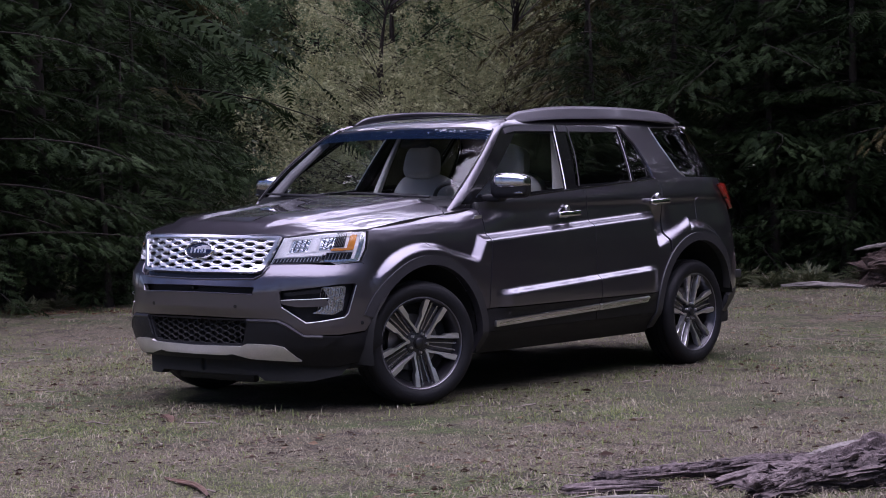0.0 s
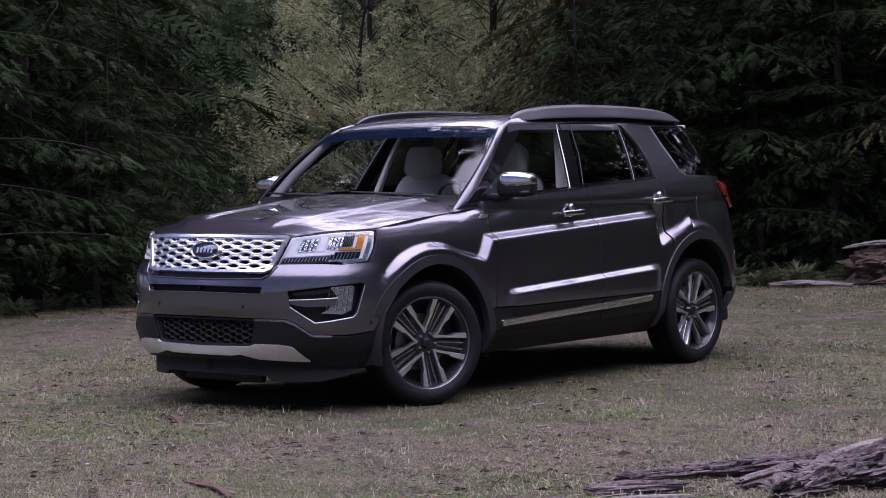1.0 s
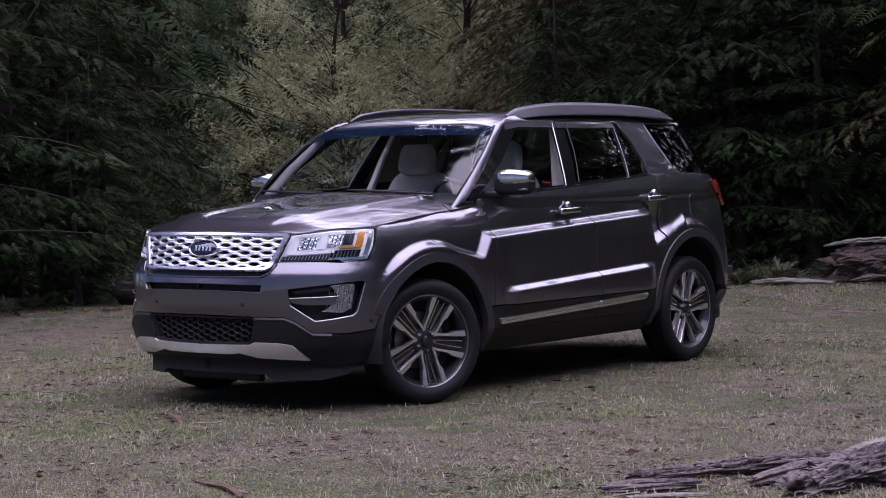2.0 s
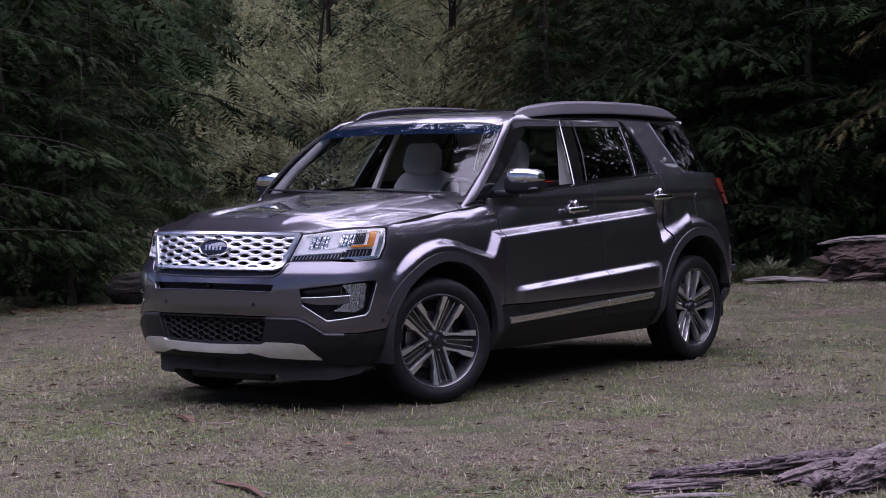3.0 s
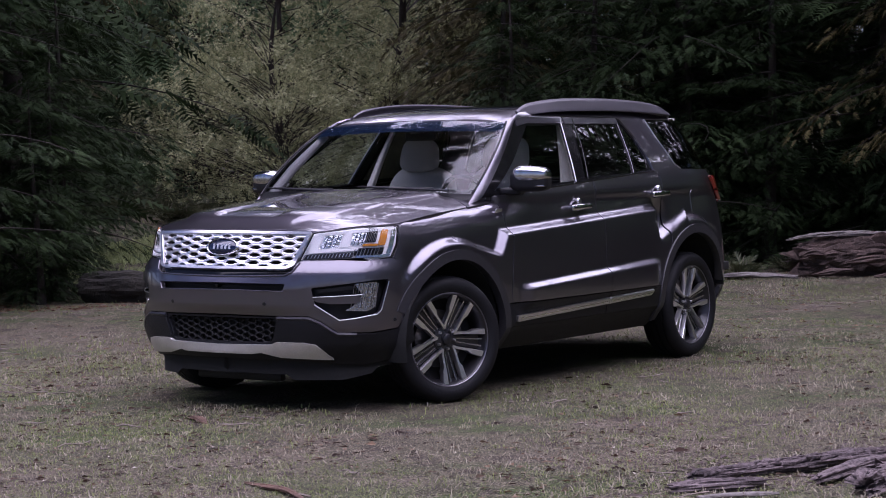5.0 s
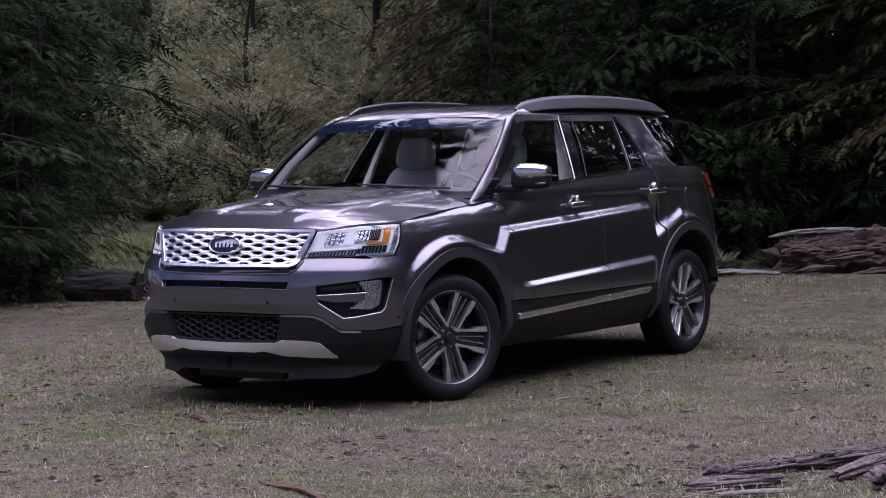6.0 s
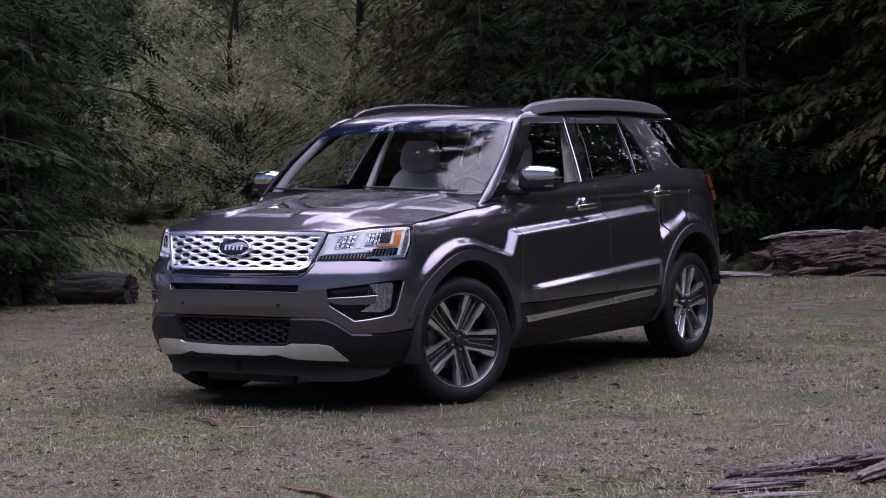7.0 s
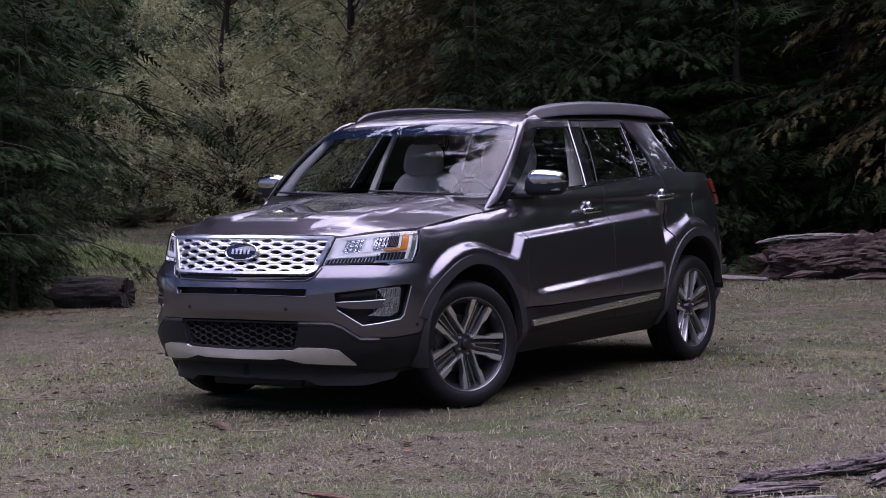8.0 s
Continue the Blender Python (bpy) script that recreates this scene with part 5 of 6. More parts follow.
plant(young, [(-13.0, -2.3, 230, 1.0), (-15.2, -3.4, 120, 1.2), (-3.0, -8.6, 77, .42), (-4.0, -7.95, 200, .36), (-3.55, -7.75, 310, .30), (-4.6, -8.5, 30, .45), (-12.1, -3.6, 20, .62), (-11.2, -5.6, 140, .60), (-12.6, -5.6, 250, .85), (-11.9, -4.6, 310, .50), (-10.7, -6.6, 45, .48), (-13.6, -4.2, 165, 1.0), (-13.2, -7.0, 85, .55), (-14.2, -1.2, 10, 1.0)])
plant(middling, [(-13.6, 0.1, 20, 0.92), (-13.9, 1.7, 99, 0.93), (-13.4, 3.3, 150, 0.93), (-13, 2.5, 75, 0.89), (-13.2, 0.9, 250, 0.88), (-15.2, -0.9, 310, 0.98), (-15.4, 1, 200, 1), (-15.6, 2.6, 40, 1.02), (-13.5, -1.5, 140, 0.95), (-15.5, -21.4, 70, 0.55), (-16.5, -20.1, 200, 0.6), (-14.6, -22.4, 160, 0.6), (-18.5, -5.6, 33, 0.75), (-20.5, -7, 99, 0.8), (-22.8, -8.8, 222, 0.8), (-20, -4.2, 310, 0.8), (-25.5, -11.5, 150, 0.9), (-24, -15, 20, 0.7), (-26.5, -17.5, 200, 0.8), (6.2, -13.5, 200, 0.75), (10.5, -14.5, 300, 0.8), (15, -13.5, 20, 0.8)])
plant(cypress, [(-17.4, -10.6, 0, 1.0), (-21.0, -13.2, 130, 1.05), (-19.6, -7.4, 75, 1.1), (-12.3, -.9, 40, .78)])
DEEP = [(-1.6, -12.4), (-8.0, -15.0), (-2.6, -15.6), (-17.6, -7.6), (-18.4, -5.2), (-22.5, -9.0),
        (-12.5, 7.4), (-15.5, 8.2), (-18.5, 9.4), (-14.0, 10.0), (-17.2, 7.8), (-16.0, 10.8), (-10.4, 12.4), (-13.5, 14.5), (-7.4, 15.2), (-10.0, 18.0), (-3.8, 18.0),
        (.6, 20.5), (5.0, 22.5), (9.6, 23.5), (14.2, 22.0), (18.6, 19.5), (22.0, 15.5), (24.5, 10.5), (25.5, 5.0), (25.0, -1.0), (22.5, -6.5), (20.5, -9.5), (-17.5, -23.5), (-38.0, -36.0), (-31.0, -43.0), (-43.0, -28.0), (-24.0, -46.0), (-46.0, -19.0), (-36.0, -12.0), (-16.0, -30.0)]
spots = [(x, y, (k * 77) % 360, .95 + .3 * ((k * 29) % 10) / 10) for k, (x, y) in enumerate(DEEP)]
plant(deep_fir, spots[0::2])
plant(deep_cypress, spots[1::2])
TALL = [(-26.0, -29.5, 1.3), (-35.0, -22.0, 1.8), (-31.0, -38.0, 1.8), (-30.0, -30.5, 1.3), (-34.0, -27.0, 1.4), (-36.0, -17.0, 1.7), (-9.2, -14.8, 1.5), (-27.0, -8.5, 1.3), (-38.0, -30.0, 1.3), (-36.0, -34.0, 1.3), (-42.0, -26.0, 1.5), (-22.5, -5.0, 1.1), (-24.5, -6.6, 1.2), (-21.5, -9.0, 1.0), (-36.0, -9.0, 1.4), (-38.0, -13.0, 1.4), (-40.0, -17.0, 1.4), (-35.0, -5.5, 1.3), (-31.0, -9.5, 1.2), (-33.0, -11.0, 1.5), (-30.0, -5.5, 1.5), (-40.0, -31.0, 1.9), (-22.5, -34.0, 1.6), (-6.5, -16.5, 1.7), (-9.5, -19.5, 1.7), (-25.0, -12.0, 1.6)]
for k, (x, y, size) in enumerate(TALL):
    c = copy_thing((deep_fir, deep_cypress)[k % 2], pose(x, y, float(ground_z(x, y)) - .03, 0, 0, 61 * k))
    c.scale = (size, size, size)
oak = broadleaf("broadleaf_tree", "pale grey green broadleaf tree with lit and shaded clumps in its leaf colour", LEAVES_PALE, 5, clumps=700, leaf=.52, per=12)
maple = broadleaf("broadleaf_tree", "blue green broadleaf tree behind the meadow", LEAVES, 9, 14, 5.2, .3, clumps=640, leaf=.60, per=10)
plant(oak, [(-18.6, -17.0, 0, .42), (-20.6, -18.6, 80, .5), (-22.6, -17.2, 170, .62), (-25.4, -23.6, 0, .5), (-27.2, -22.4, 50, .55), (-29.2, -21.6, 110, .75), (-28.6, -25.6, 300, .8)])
plant(maple, [(-23.6, -29.6, 40, .7), (-23.6, -27.6, 160, .75), (-25.0, -32.0, 280, .9), (-33.5, -23.0, 90, 1.1), (-20.5, -26.5, 200, .7), (-31.0, -28.0, 10, 1.2), (-28.0, -34.5, 130, 1.2), (-37.0, -24.0, 230, 1.4), (-33.5, -17.0, 320, 1.2), (-26.0, -37.0, 60, 1.3), (-40.0, -33.0, 170, 1.6), (-24.5, -24.5, 275, .7)])
BESIDE = [(-12.6, 7.6, 60, .85), (-15.4, 5.8, 170, .85), (-10.8, 10.6, 280, .9), (-21.0, 13.0, 20, 1.3), (-16.5, 17.5, 140, 1.3), (-12.0, 21.0, 250, 1.35), (-7.0, 24.0, 75, 1.4), (-23.5, 8.0, 190, 1.15), (-1.5, 25.5, 310, 1.4)]
plant(broadleaf("broadleaf_tree", "tall green broadleaf tree beside the meadow", LEAVES, 13, 14, 5.2, .3, clumps=560, leaf=.86, per=8), BESIDE)


# ---- grass, litter, logs ----
def keep_off_car(p):
    """Whether a spot is clear of the tyres and the dry shade right under the car."""
    return ~((np.abs(p[:, 0]) < 2.1) & (np.abs(p[:, 1]) < .85))


def spread_over(n, lo, hi, patch, seed):
    """Random spots over the near meadow, thicker in patches of that size."""
    r = np.random.default_rng(seed)
    p = np.stack([r.uniform(lo[0], hi[0], n), r.uniform(lo[1], hi[1], n)], -1)
    f = np.sin(p[:, 0] * patch + 1.7 * np.sin(p[:, 1] * patch * .7)) * np.sin(p[:, 1] * patch * 1.2 + 1.3 * np.sin(p[:, 0] * patch * .6 + 2))
    f = f + .45 * np.sin(p[:, 0] * patch * 3.1 + 2 * np.sin(p[:, 1] * patch * 2.2)) * np.sin(p[:, 1] * patch * 3.7)
    keep = r.random(n) < .40 + .62 * f
    p = p[keep & keep_off_car(p)]
    return np.column_stack([p, ground_z(p[:, 0], p[:, 1])]), r


def tuft(blades, seed, spread):
    r = np.random.default_rng(seed)
    v, f = [], []
    for k in range(blades):
        a, lean, h = r.uniform(0, math.tau), r.uniform(.4, 2.3), r.uniform(.45, 1.1)
        x, y, w = r.normal(0, spread), r.normal(0, spread), r.uniform(.030, .058)
        c, s = math.cos(a), math.sin(a)
        b = len(v)
        mx, my = x + c * lean * h * .4, y + s * lean * h * .4
        v += [(x - s * w, y + c * w, 0), (x + s * w, y - c * w, 0), (mx - s * w * .7, my + c * w * .7, h * .6), (mx + s * w * .7, my - c * w * .7, h * .6), (x + c * lean * h, y + s * lean * h, h * max(.12, 1 - .42 * lean))]
        f += [(b, b + 1, b + 3), (b, b + 3, b + 2), (b + 2, b + 3, b + 4)]
    return np.array(v), np.array(f)


def upright(p, r, lo, hi, tilt=.12):
    way = np.stack([np.cos(r.uniform(0, 6.3, len(p))), np.sin(r.uniform(0, 6.3, len(p))), np.zeros(len(p))], -1)
    return frames_of(p, way, np.array([[0, 0, 1.0]]) + r.normal(0, tilt, (len(p), 3)), r.uniform(lo, hi, len(p)))


def meadow(name, label, mat, n, lo, hi, patch, seed, small, large, blades, spread=.5):
    p, r = spread_over(n, lo, hi, patch, seed)
    mats = upright(p, r, small, large)
    pick = r.integers(0, 4, len(mats))
    ob = mesh_from(name, *joined([scatter(*tuft(blades, seed + k, spread), mats[pick == k]) for k in range(4)]), mat)
    return tagged(ob, label, "grass", kind="stuff")


CLEARING = foliage("clearing_grass", (0.13, 0.17, 0.06), (0.40, 0.46, 0.20))
NEAR, FAR = ((-3.5, -3.0), (6.2, 5.6)), ((-13.5, -13.5), (4.0, 5.0))
meadow("grass", "short green and olive grass blades", BLADES, 90000, *NEAR, 1.3, 31, .009, .032, 3)
meadow("grass", "short olive grass farther over the meadow", BLADES, 40000, *FAR, .9, 37, .020, .055, 3)
meadow("grass", "green grass in the clearing behind", CLEARING, 20000, (-22, -26), (-4, -7), .6, 39, .04, .09, 3)
meadow("grass", "green grass of the clearing between the trees", CLEARING, 34000, (-14, -16), (-7.2, -9.6), .25, 38, .07, .15, 3)
meadow("dry_grass", "pale dry straw between the grass", STRAW, 26000, *NEAR, 2.1, 41, .012, .036, 2)
meadow("dry_grass", "ragged tufts of bleached grass in loose patches", STRAW, 6500, (-3.5, -3.0), (5.2, 4.6), 3.4, 42, .018, .046, 5, .7)
meadow("dry_grass", "dry pale grass standing round the dead wood", STRAW, 1500, (2.0, 3.1), (4.0, 4.6), 2.4, 44, .02, .06, 4, .6)
meadow("dry_grass", "dry pale grass before the big log", STRAW, 900, (-9.7, -3.6), (-7.0, .6), 1.4, 45, .02, .06, 4, .8)
meadow("dry_grass", "pale dry straw farther over the meadow", STRAW, 15000, *FAR, 1.6, 43, .018, .045, 3)
meadow("tall_grass", "single tall dry grass stalks", STRAW, 260, (-13, -13), (-2.6, 3), 1.1, 47, .05, .09, 2, .10)
meadow("tall_grass", "green weeds standing above the grass", BLADES, 500, *NEAR, 1.9, 53, .02, .045, 6, .4)


TWIG_BARK = foliage("dark_bark_chips", (0.020, 0.013, 0.010), (0.085, 0.050, 0.034), 0.9, 2.0)


def litter(name, label, mat, n, lo, hi, seed, small, large):
    p, r = spread_over(n, lo, hi, 1.7, seed)
    p[:, 2] += .006
    leaf = np.array([(0, 0, 0), (.35, .24, .12), (1, .05, .03), (.4, -.22, .10)])
    ob = mesh_from(name, *scatter(leaf, np.array([(0, 1, 2), (0, 2, 3)]), upright(p, r, small, large, .35)), mat)
    return tagged(ob, label, "leaves", kind="stuff")


def thatch(name, label, mat, n, lo, hi, seed, small, large):
    """Dead blades lying flat and crossing one another."""
    p, r = spread_over(n, lo, hi, 1.5, seed)
    p[:, 2] += r.uniform(.003, .012, len(p))
    blade = np.array([(-.5, -.022, 0), (-.5, .022, 0), (.05, -.03, .10), (.05, .03, .10), (.5, .03, .03)])
    ob = mesh_from(name, *scatter(blade, np.array([(0, 2, 1), (1, 2, 3), (2, 4, 3)]), upright(p, r, small, large, .22)), mat)
    return tagged(ob, label, "thatch", kind="stuff")


THATCH = foliage("grey_dead_grass", (0.070, 0.054, 0.042), (0.36, 0.31, 0.235), 0.85, 1.5)
thatch("dead_grass", "flat dead grass blades matted over the dirt", THATCH, 90000, *NEAR, 57, .018, .055)
thatch("dead_grass", "flat dead grass farther over the meadow", THATCH, 40000, *FAR, 58, .04, .10)
PALE_CHIPS = foliage("bleached_wood_chips", (0.30, 0.26, 0.21), (0.62, 0.57, 0.50), 0.9, 2.0)
litter("wood_chips", "bleached chips of wood scattered over the meadow", PALE_CHIPS, 420, *NEAR, 68, .012, .035)
# Dark flakes in patches stand in for the shaded holes between grass tufts.
litter("debris", "dark bark and leaf debris standing in for shaded holes in the grass", TWIG_BARK, 7500, *NEAR, 69, .018, .055)
litter("bark_crumbs", "dark crumbs of bark and soil", TWIG_BARK, 26000, *NEAR, 62, .006, .020)
litter("leaf_litter", "brown fallen leaves and bark crumbs", LITTER, 7000, *NEAR, 61, .008, .026)
litter("bark_chips", "dark brown bark chips and curled leaves", TWIG_BARK, 260, (-1.0, .8), (6.0, 5.4), 63, .03, .09)
RUST = foliage("rust_brown_needles", (0.060, 0.030, 0.020), (0.24, 0.125, 0.080), 0.9, 2.0)
litter("leaf_litter", "rust brown fallen needles under the conifers", RUST, 12000, (-7.0, -9.6), (.5, -6.6), 66, .02, .06)
litter("leaf_litter", "brown fallen leaves under the trees", LITTER, 16000, *FAR, 67, .02, .06)


LOG_CHIPS = foliage("crumbled_log_wood", (0.030, 0.022, 0.021), (0.19, 0.150, 0.140), 0.95, 3.0)
litter("log_crumbs", "flakes of rotten bark crumbled round the log", LOG_CHIPS, 2600, (1.8, 3.2), (3.9, 4.9), 64, .012, .06)


def twigs(n, lo, hi, seed):
    p, r = spread_over(n, lo, hi, 1.2, seed)
    pieces = []
    for q in p:
        a, length = r.uniform(0, math.tau), r.uniform(.05, .28)
        t = np.linspace(-.5, .5, 4)
        line = np.stack([q[0] + math.cos(a) * t * length, q[1] + math.sin(a) * t * length + r.normal(0, .01, 4), q[2] + .008 + np.abs(r.normal(0, .006, 4))], -1)
        pieces.append(tapered(line, np.linspace(.005, .0025, 4), 4))
    tagged(mesh_from("twigs", *joined(pieces), TWIGS), "thin dead twigs lying on the meadow", "twigs", kind="stuff")


twigs(900, (-9, -8), (6, 5.5), 71)


def rough_log(name, label, points, radii, mat, seed, flat=.8, deep=.22, sides=30, per=16, group="", ragged=.6):
    """A decayed log: bark in long ridges and splits, broken ends."""
    r = np.random.default_rng(seed)
    pts, rad = np.array(points, float), np.array(radii, float)
    t = np.linspace(0, 1, len(pts))
    n = per * (len(pts) - 1)
    u = np.linspace(0, 1, n)
    line = np.stack([cubic(t, pts[:, k])(u) for k in range(3)], -1)
    way = np.gradient(line, axis=0)
    way /= np.linalg.norm(way, axis=1, keepdims=True)
    a = np.cross(way, [0, 0, 1.0])
    a /= np.linalg.norm(a, axis=1, keepdims=True)
    b = np.cross(a, way)
    k = np.arange(sides) * math.tau / sides
    base = cubic(t, rad)(u)
    length = np.linalg.norm(np.diff(line, axis=0), axis=1).sum()
    v = np.zeros((n, sides, 3))
    ph = r.uniform(0, 6, 12)
    for i in range(n):
        s = u[i] * length
        ridge = sum(np.sin(k * m + ph[j] + 1.3 * math.sin(s * (2.1 + j) + ph[j + 4])) / (1 + j) for j, m in enumerate((5, 9, 13, 3)))
        lump = sum(math.sin(s * f + ph[j + 5]) for j, f in enumerate((5.3, 11.7, 23)))
        local = np.array([noise.noise((s * 6, math.cos(q) * 2.2 + seed, math.sin(q) * 2.2)) for q in k])
        fine = np.array([noise.noise((s * 4.5, q * 13 + seed, 0)) + .7 * noise.noise((s * 9, q * 27 + seed, 3)) + .35 * noise.noise((s * 30, q * 40 + seed, 6)) for q in k])
        out = base[i] * (1 + deep * (.30 * ridge + .25 * lump * .3 + .9 * local + .55 * fine))
        v[i] = line[i] + a[i] * (out * np.cos(k))[:, None] + b[i] * (out * np.sin(k) * flat)[:, None]
    for end in (0, n - 1):
        v[end] += way[end] * r.normal(0, base[end] * ragged, (sides, 1))
    f = []
    for i in range(n - 1):
        for j in range(sides):
            p, q = i * sides + j, i * sides + (j + 1) % sides
            f += [(p, q, q + sides), (p, q + sides, p + sides)]
    vv = np.concatenate([v.reshape(-1, 3), line[[0]] + way[0] * .02, line[[-1]] - way[-1] * .02])
    for j in range(sides):
        f += [(len(vv) - 2, (j + 1) % sides, j), (len(vv) - 1, (n - 1) * sides + j, (n - 1) * sides + (j + 1) % sides)]
    ob = mesh_from(name, vv, np.array(f), mat)
    return tagged(ob, label, "log", group)


ROOT = material("brown_rotten_wood", (0.026, 0.017, 0.014), 0.95, 0, 0, 0, 7, 1.0, 70, (0.125, 0.085, 0.070))
MOSSY = material("dark_mossy_wood", (0.006, 0.005, 0.004), 0.95, 0, 0, 0, 5, 1.0, 40, (0.024, 0.021, 0.014))
DEAD = "dead wood at the meadow's edge"
rough_log("log", "decayed dark log with split ridged bark lying on grass", [(3.15, 4.16, 0.03), (2.82, 4.24, 0.055), (2.45, 4.38, 0.08), (2.1, 4.66, 0.075), (1.8, 5.11, 0.06), (1.4, 5.76, 0.05)], [.055, .085, .105, .105, .09, .08], ROTTEN, 81, .80, .58, 110, 44, DEAD)
rough_log("log", "long flat slab of dark bark on dry grass", [(3.22, 3.41, 0.025), (2.9, 3.61, 0.035), (2.55, 3.81, 0.045), (2.25, 3.98, 0.04)], [.028, .036, .042, .030], ROTTEN, 83, .75, .5, 44, 30, DEAD)
rough_log("log", "short dark piece of rotten wood", [(3.52, 3.48, 0.02), (3.38, 3.62, 0.03), (3.22, 3.74, 0.02)], [.028, .036, .026], ROTTEN, 85, .8, .5, 36, 24, DEAD)
rough_log("log", "pale grey splinter of dead wood", [(3.6, 3.64, 0.015), (3.48, 3.78, 0.02), (3.36, 3.88, 0.015)], [.010, .017, .009], SPLINTER, 87, .6, .3, 16, 14, DEAD)
rough_log("log", "split slab of grey dead wood beside the log", [(3.05, 3.91, 0.03), (2.7, 3.98, 0.045), (2.4, 4.11, 0.045), (2.1, 4.36, 0.045)], [.030, .042, .048, .034], ROTTEN, 89, .6, .5, 44, 28, DEAD)
rough_log("log", "broken bark shard on top of the log", [(2.72, 4.16, 0.13), (2.5, 4.28, 0.165), (2.26, 4.46, 0.16)], [.012, .028, .014], SPLINTER, 90, .5, .45, 16, 20, DEAD)


def bark_flakes(name, label, points, radius, n, seed, mat, small, large):
    """Loose shards of bark lying along the upper side of a log."""
    r = np.random.default_rng(seed)
    pts = np.array(points, float)
    t = np.linspace(0, 1, len(pts))
    u = r.uniform(.02, .98, n)
    at = np.stack([np.interp(u, t, pts[:, k]) for k in range(3)], -1)
    way = np.stack([np.interp(u, t, np.gradient(pts[:, k])) for k in range(3)], -1)
    way /= np.linalg.norm(way, axis=1, keepdims=True)
    side = np.cross(way, [0, 0, 1.0])
    a = r.uniform(-1.25, 1.25, n)[:, None]
    out = side * np.sin(a) + np.array([0, 0, 1.0]) * np.cos(a)
    rad = np.interp(u, t, radius)[:, None]
    shard = np.array([(-.5, -.10, 0), (-.42, .11, 0), (.40, .13, .02), (.5, -.05, 0), (-.45, -.06, .06), (-.38, .07, .07), (.36, .09, .09), (.44, -.02, .05)])
    tris = np.array([(4, 6, 5), (4, 7, 6), (0, 4, 5), (0, 5, 1), (1, 5, 6), (1, 6, 2), (2, 6, 7), (2, 7, 3), (3, 7, 4), (3, 4, 0)])
    mats = frames_of(at + out * rad * [1, 1, .82], way + r.normal(0, .16, (n, 3)), out + r.normal(0, .25, (n, 3)), r.uniform(small, large, n))
    return tagged(mesh_from(name, *scatter(shard, tris, mats), mat), label, "bark", kind="stuff")


bark_flakes("bark_flakes", "loose flakes of bark along the decayed log", [(3.15, 4.16, .03), (2.82, 4.24, .055), (2.45, 4.38, .08), (2.1, 4.66, .075), (1.8, 5.11, .06)], [.05, .085, .105, .105, .09], 420, 181, ROTTEN, .035, .13)
bark_flakes("bark_flakes", "loose flakes of bark on the flat slabs", [(3.22, 3.41, .025), (2.9, 3.61, .035), (2.55, 3.81, .045), (2.25, 3.98, .04)], [.028, .036, .042, .03], 120, 182, ROTTEN, .03, .10)
bark_flakes("bark_flakes", "brown flakes of wood hanging on the big log", [(-9.85, -2.15, .22), (-10.3, -1.5, .27), (-10.9, -.5, .27), (-11.5, .6, .26), (-12.2, 1.8, .22)], [.17, .25, .25, .24, .20], 520, 183, ROOT, .08, .30)
RED_BARK = material("red_brown_bark", (0.045, 0.024, 0.016), 0.9, 0, 0, 0, 9, 0.9, 70, (0.15, 0.085, 0.058))
rough_log("log", "curved strip of red brown bark on the grass", [(4.18, 1.75, .012), (4.25, 1.92, .02), (4.30, 2.08, .022), (4.42, 2.28, .012)], [.008, .016, .018, .008], RED_BARK, 98, .6, .4, 14, 12, DEAD)
rough_log("log", "dark curled bark piece lying on grass", [(2.66, .02, .012), (2.72, .14, .025), (2.82, .30, .014)], [.010, .026, .010], RED_BARK, 99, .6, .45, 14, 12, DEAD)
rough_log("log", "big decayed brown log with pale broken top", [(-9.85, -2.15, .20), (-10.3, -1.5, .25), (-10.9, -.5, .25), (-11.5, .6, .24), (-12.2, 1.8, .2)], [.17, .25, .25, .24, .20], ROOT, 91, 1.0, .30, 84, 44, DEAD)
rough_log("log", "long pale slab of bare wood on top of the big log", [(-9.68, -2.22, .44), (-9.95, -1.85, .50), (-10.35, -1.3, .49), (-10.95, -.42, .47), (-11.5, .6, .46)], [.015, .045, .05, .04, .03], SPLINTER, 93, .55, .55, 22, 22, DEAD)
for k, (x, y, z, length, thick) in enumerate([(-9.7, -1.9, .30, .25, .05), (-9.95, -1.35, .22, .5, .06), (-10.35, -.6, .18, .5, .06), (-9.55, -1.6, .10, .45, .05), (-9.8, -.9, .08, .6, .05)]):
    c, d = -.5 + .12 * math.sin(k * 3), .86
    rough_log("log", "brown slab of rotten wood fallen from the big log", [(x - c * length * .5, y - d * length * .5, z - .03), (x, y, z), (x + c * length * .5, y + d * length * .5, z - .02 + .04 * (k % 2))], [thick * .3, thick, thick * .4], ROOT, 120 + k, .7, .5, 18, 14, DEAD)
rough_log("log", "grey broken branch lying in the grass", [(-9.35, -2.95, .04), (-9.45, -2.5, .06), (-9.5, -2.0, .04)], [.025, .05, .025], SPLINTER, 95, .6, .35, 14, 12, DEAD)
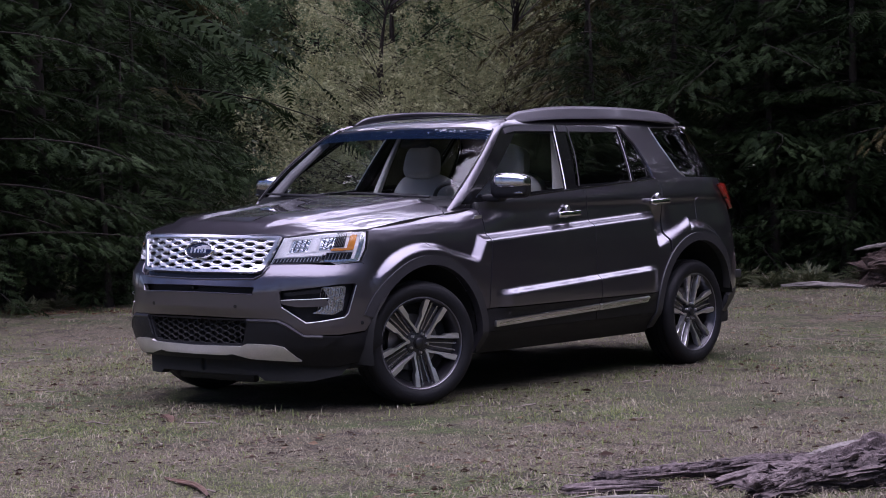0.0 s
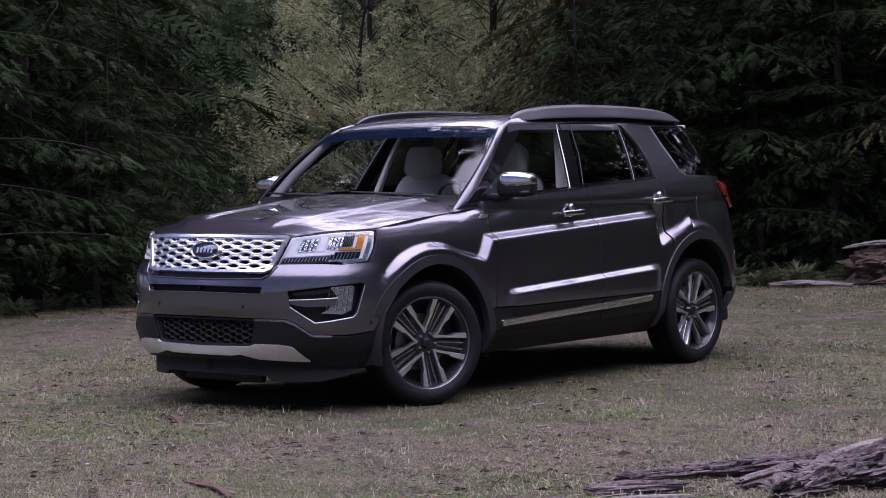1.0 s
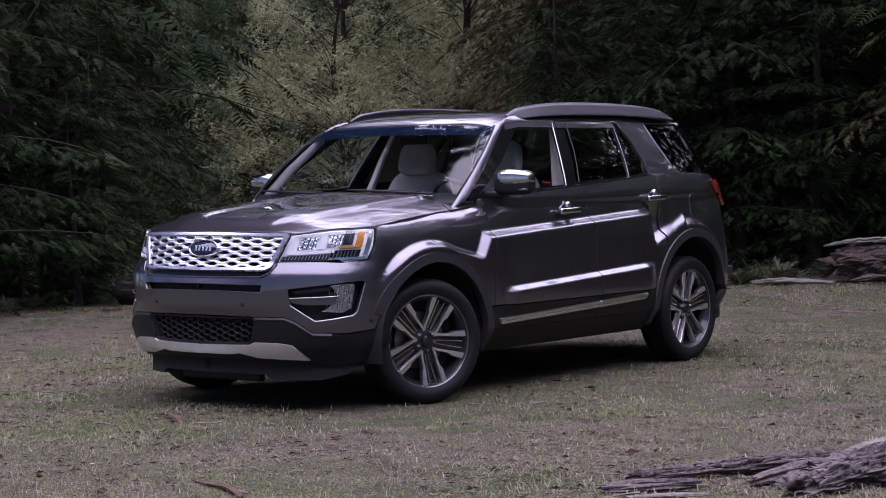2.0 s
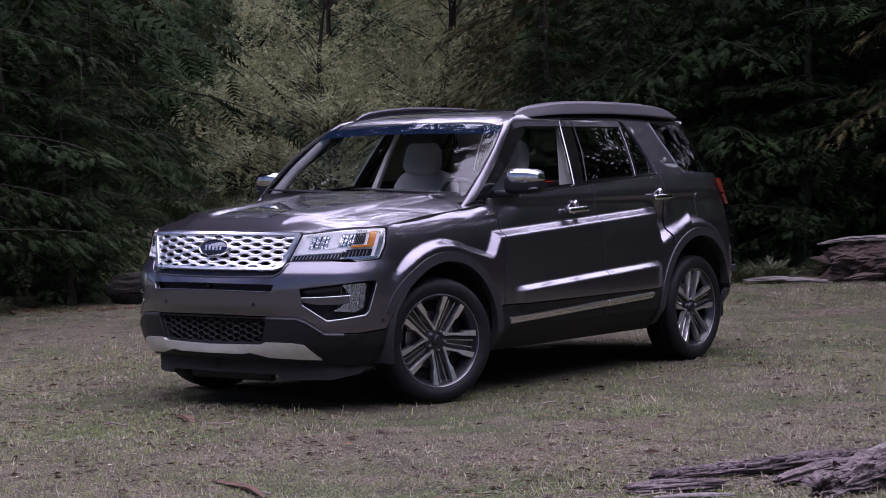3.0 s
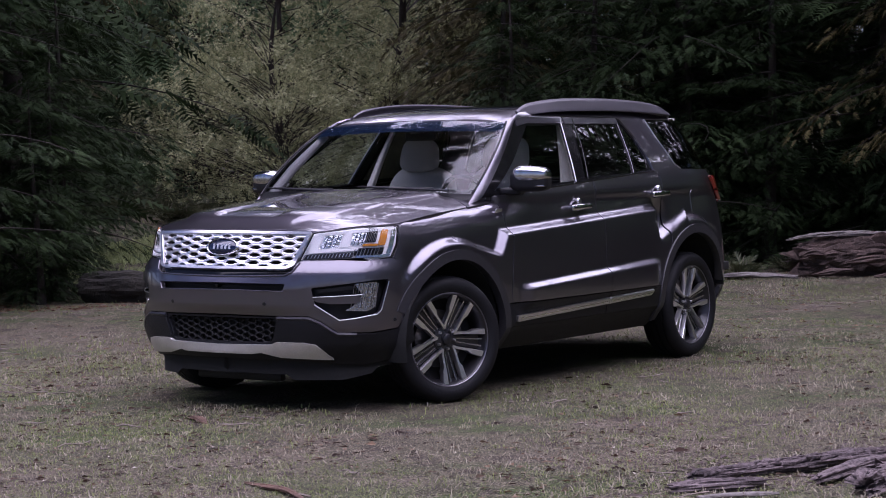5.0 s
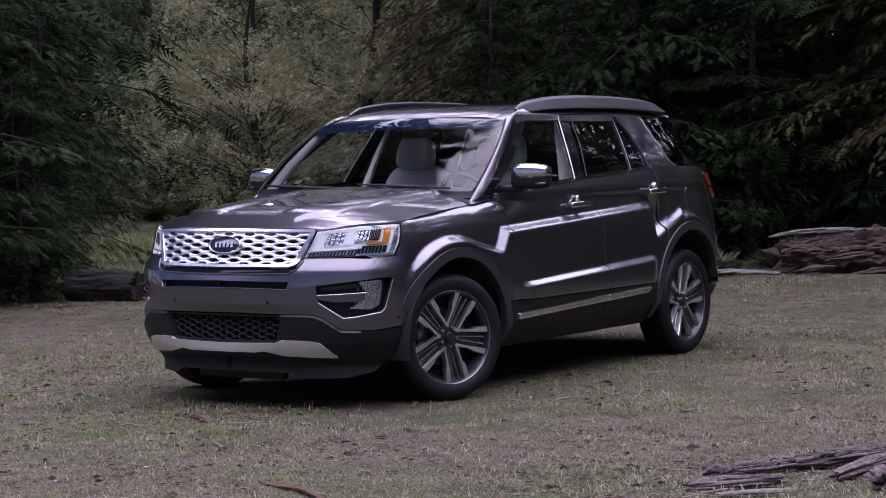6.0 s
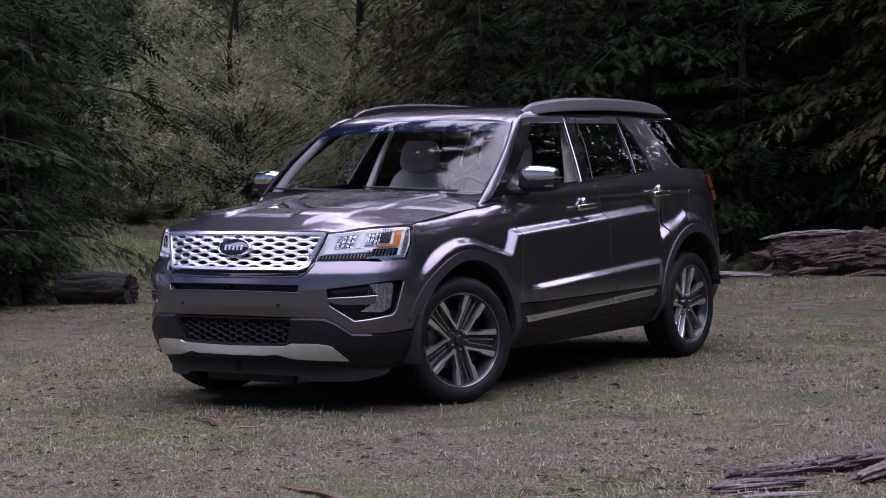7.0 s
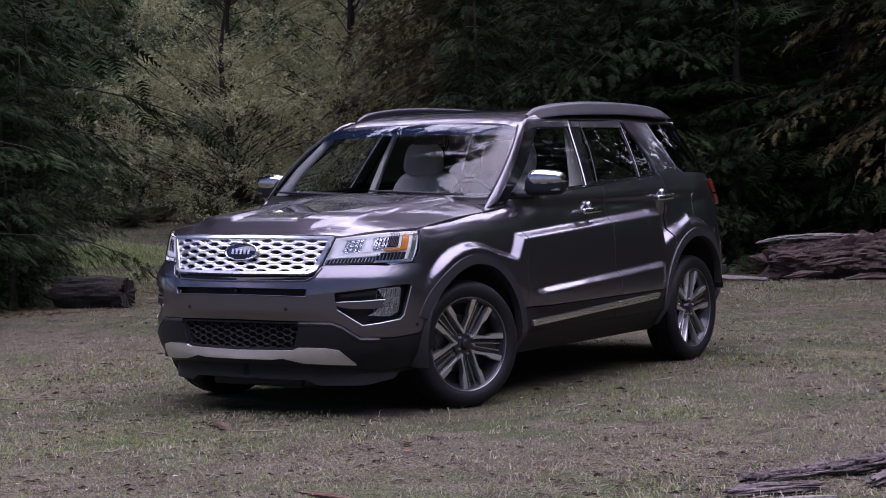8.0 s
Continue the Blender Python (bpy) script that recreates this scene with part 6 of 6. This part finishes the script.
rough_log("log", "dark mossy log lying beneath the conifer", [(-4.14, -6.68, .16), (-4.10, -6.88, .165), (-4.05, -7.10, .165), (-3.99, -7.30, .16), (-3.95, -7.46, .155)], [.150, .17, .165, .165, .15], MOSSY, 97, 1.0, .13, 44, 14, DEAD, .10)


def shrub(name, label, mat, seed, n, size):
    """A low bush of fronds from the ground."""
    r = np.random.default_rng(seed)
    top = thing(name, label, "bush")
    a, up = r.uniform(0, math.tau, n), r.uniform(.15, 1.3, n)
    way = np.stack([np.cos(a), np.sin(a), up], -1)
    p = np.stack([r.normal(0, .16, n), r.normal(0, .16, n), r.uniform(0, .25, n)], -1) * size
    mesh_from("foliage", *scatter(*frond(8, .16, .5, .35), frames_of(p, way, np.array([[0, 0, 1.0]]) + r.normal(0, .4, (n, 3)), size * r.uniform(.4, .8, n))), mat, top, "feathery leaves")
    stems = [tapered(np.stack([q, q + w * .25 * size, q + w * .4 * size - [0, 0, .03]]), [.006, .005, .003], 4) for q, w in zip(p[::4], way[::4])]
    mesh_from("stems", *joined(stems), TWIGS, top, "thin stems")
    return top


fern = shrub("fern_bush", "low green undergrowth at the foot of the trees", FERN, 101, 70, .8)
spots = [(-3.0, -7.9), (-1.8, -8.0), (-3.9, -8.2), (-.8, -8.1), (-9.9, -3.9), (-9.7, -3.3), (-10.2, -4.6), (-9.9, -2.9), (-10.6, -5.4), (-11.2, -2.9), (-11.6, -6.6), (-12.6, -8.2), (-13.0, -10.0), (-2.4, -7.6), (-10.5, -.2), (-11.2, .9), (-12.2, -1.2),
         (-14.5, -20.5), (-15.3, -19.5), (-16.1, -18.4), (-16.8, -17.3), (-13.8, -21.4), (-17.6, -16.6), (-12.9, -22.0), (-15.0, -21.0), (-16.6, -19.0), (-14.2, -19.4), (-15.0, -18.3), (-13.4, -20.2), (-15.8, -17.2)]
for k, (x, y) in enumerate(spots):
    m = pose(x, y, float(ground_z(x, y)), 0, 0, 57 * k)
    s = .34 + .3 * ((k * 37) % 10) / 10
    if k > 16:
        s *= 2.4
    if k == 0:
        fern.matrix_basis = m @ Matrix.Scale(s, 4)
        tagged(fern, group="undergrowth")
    else:
        c = copy_thing(fern, m)
        c.scale = (s, s, s)
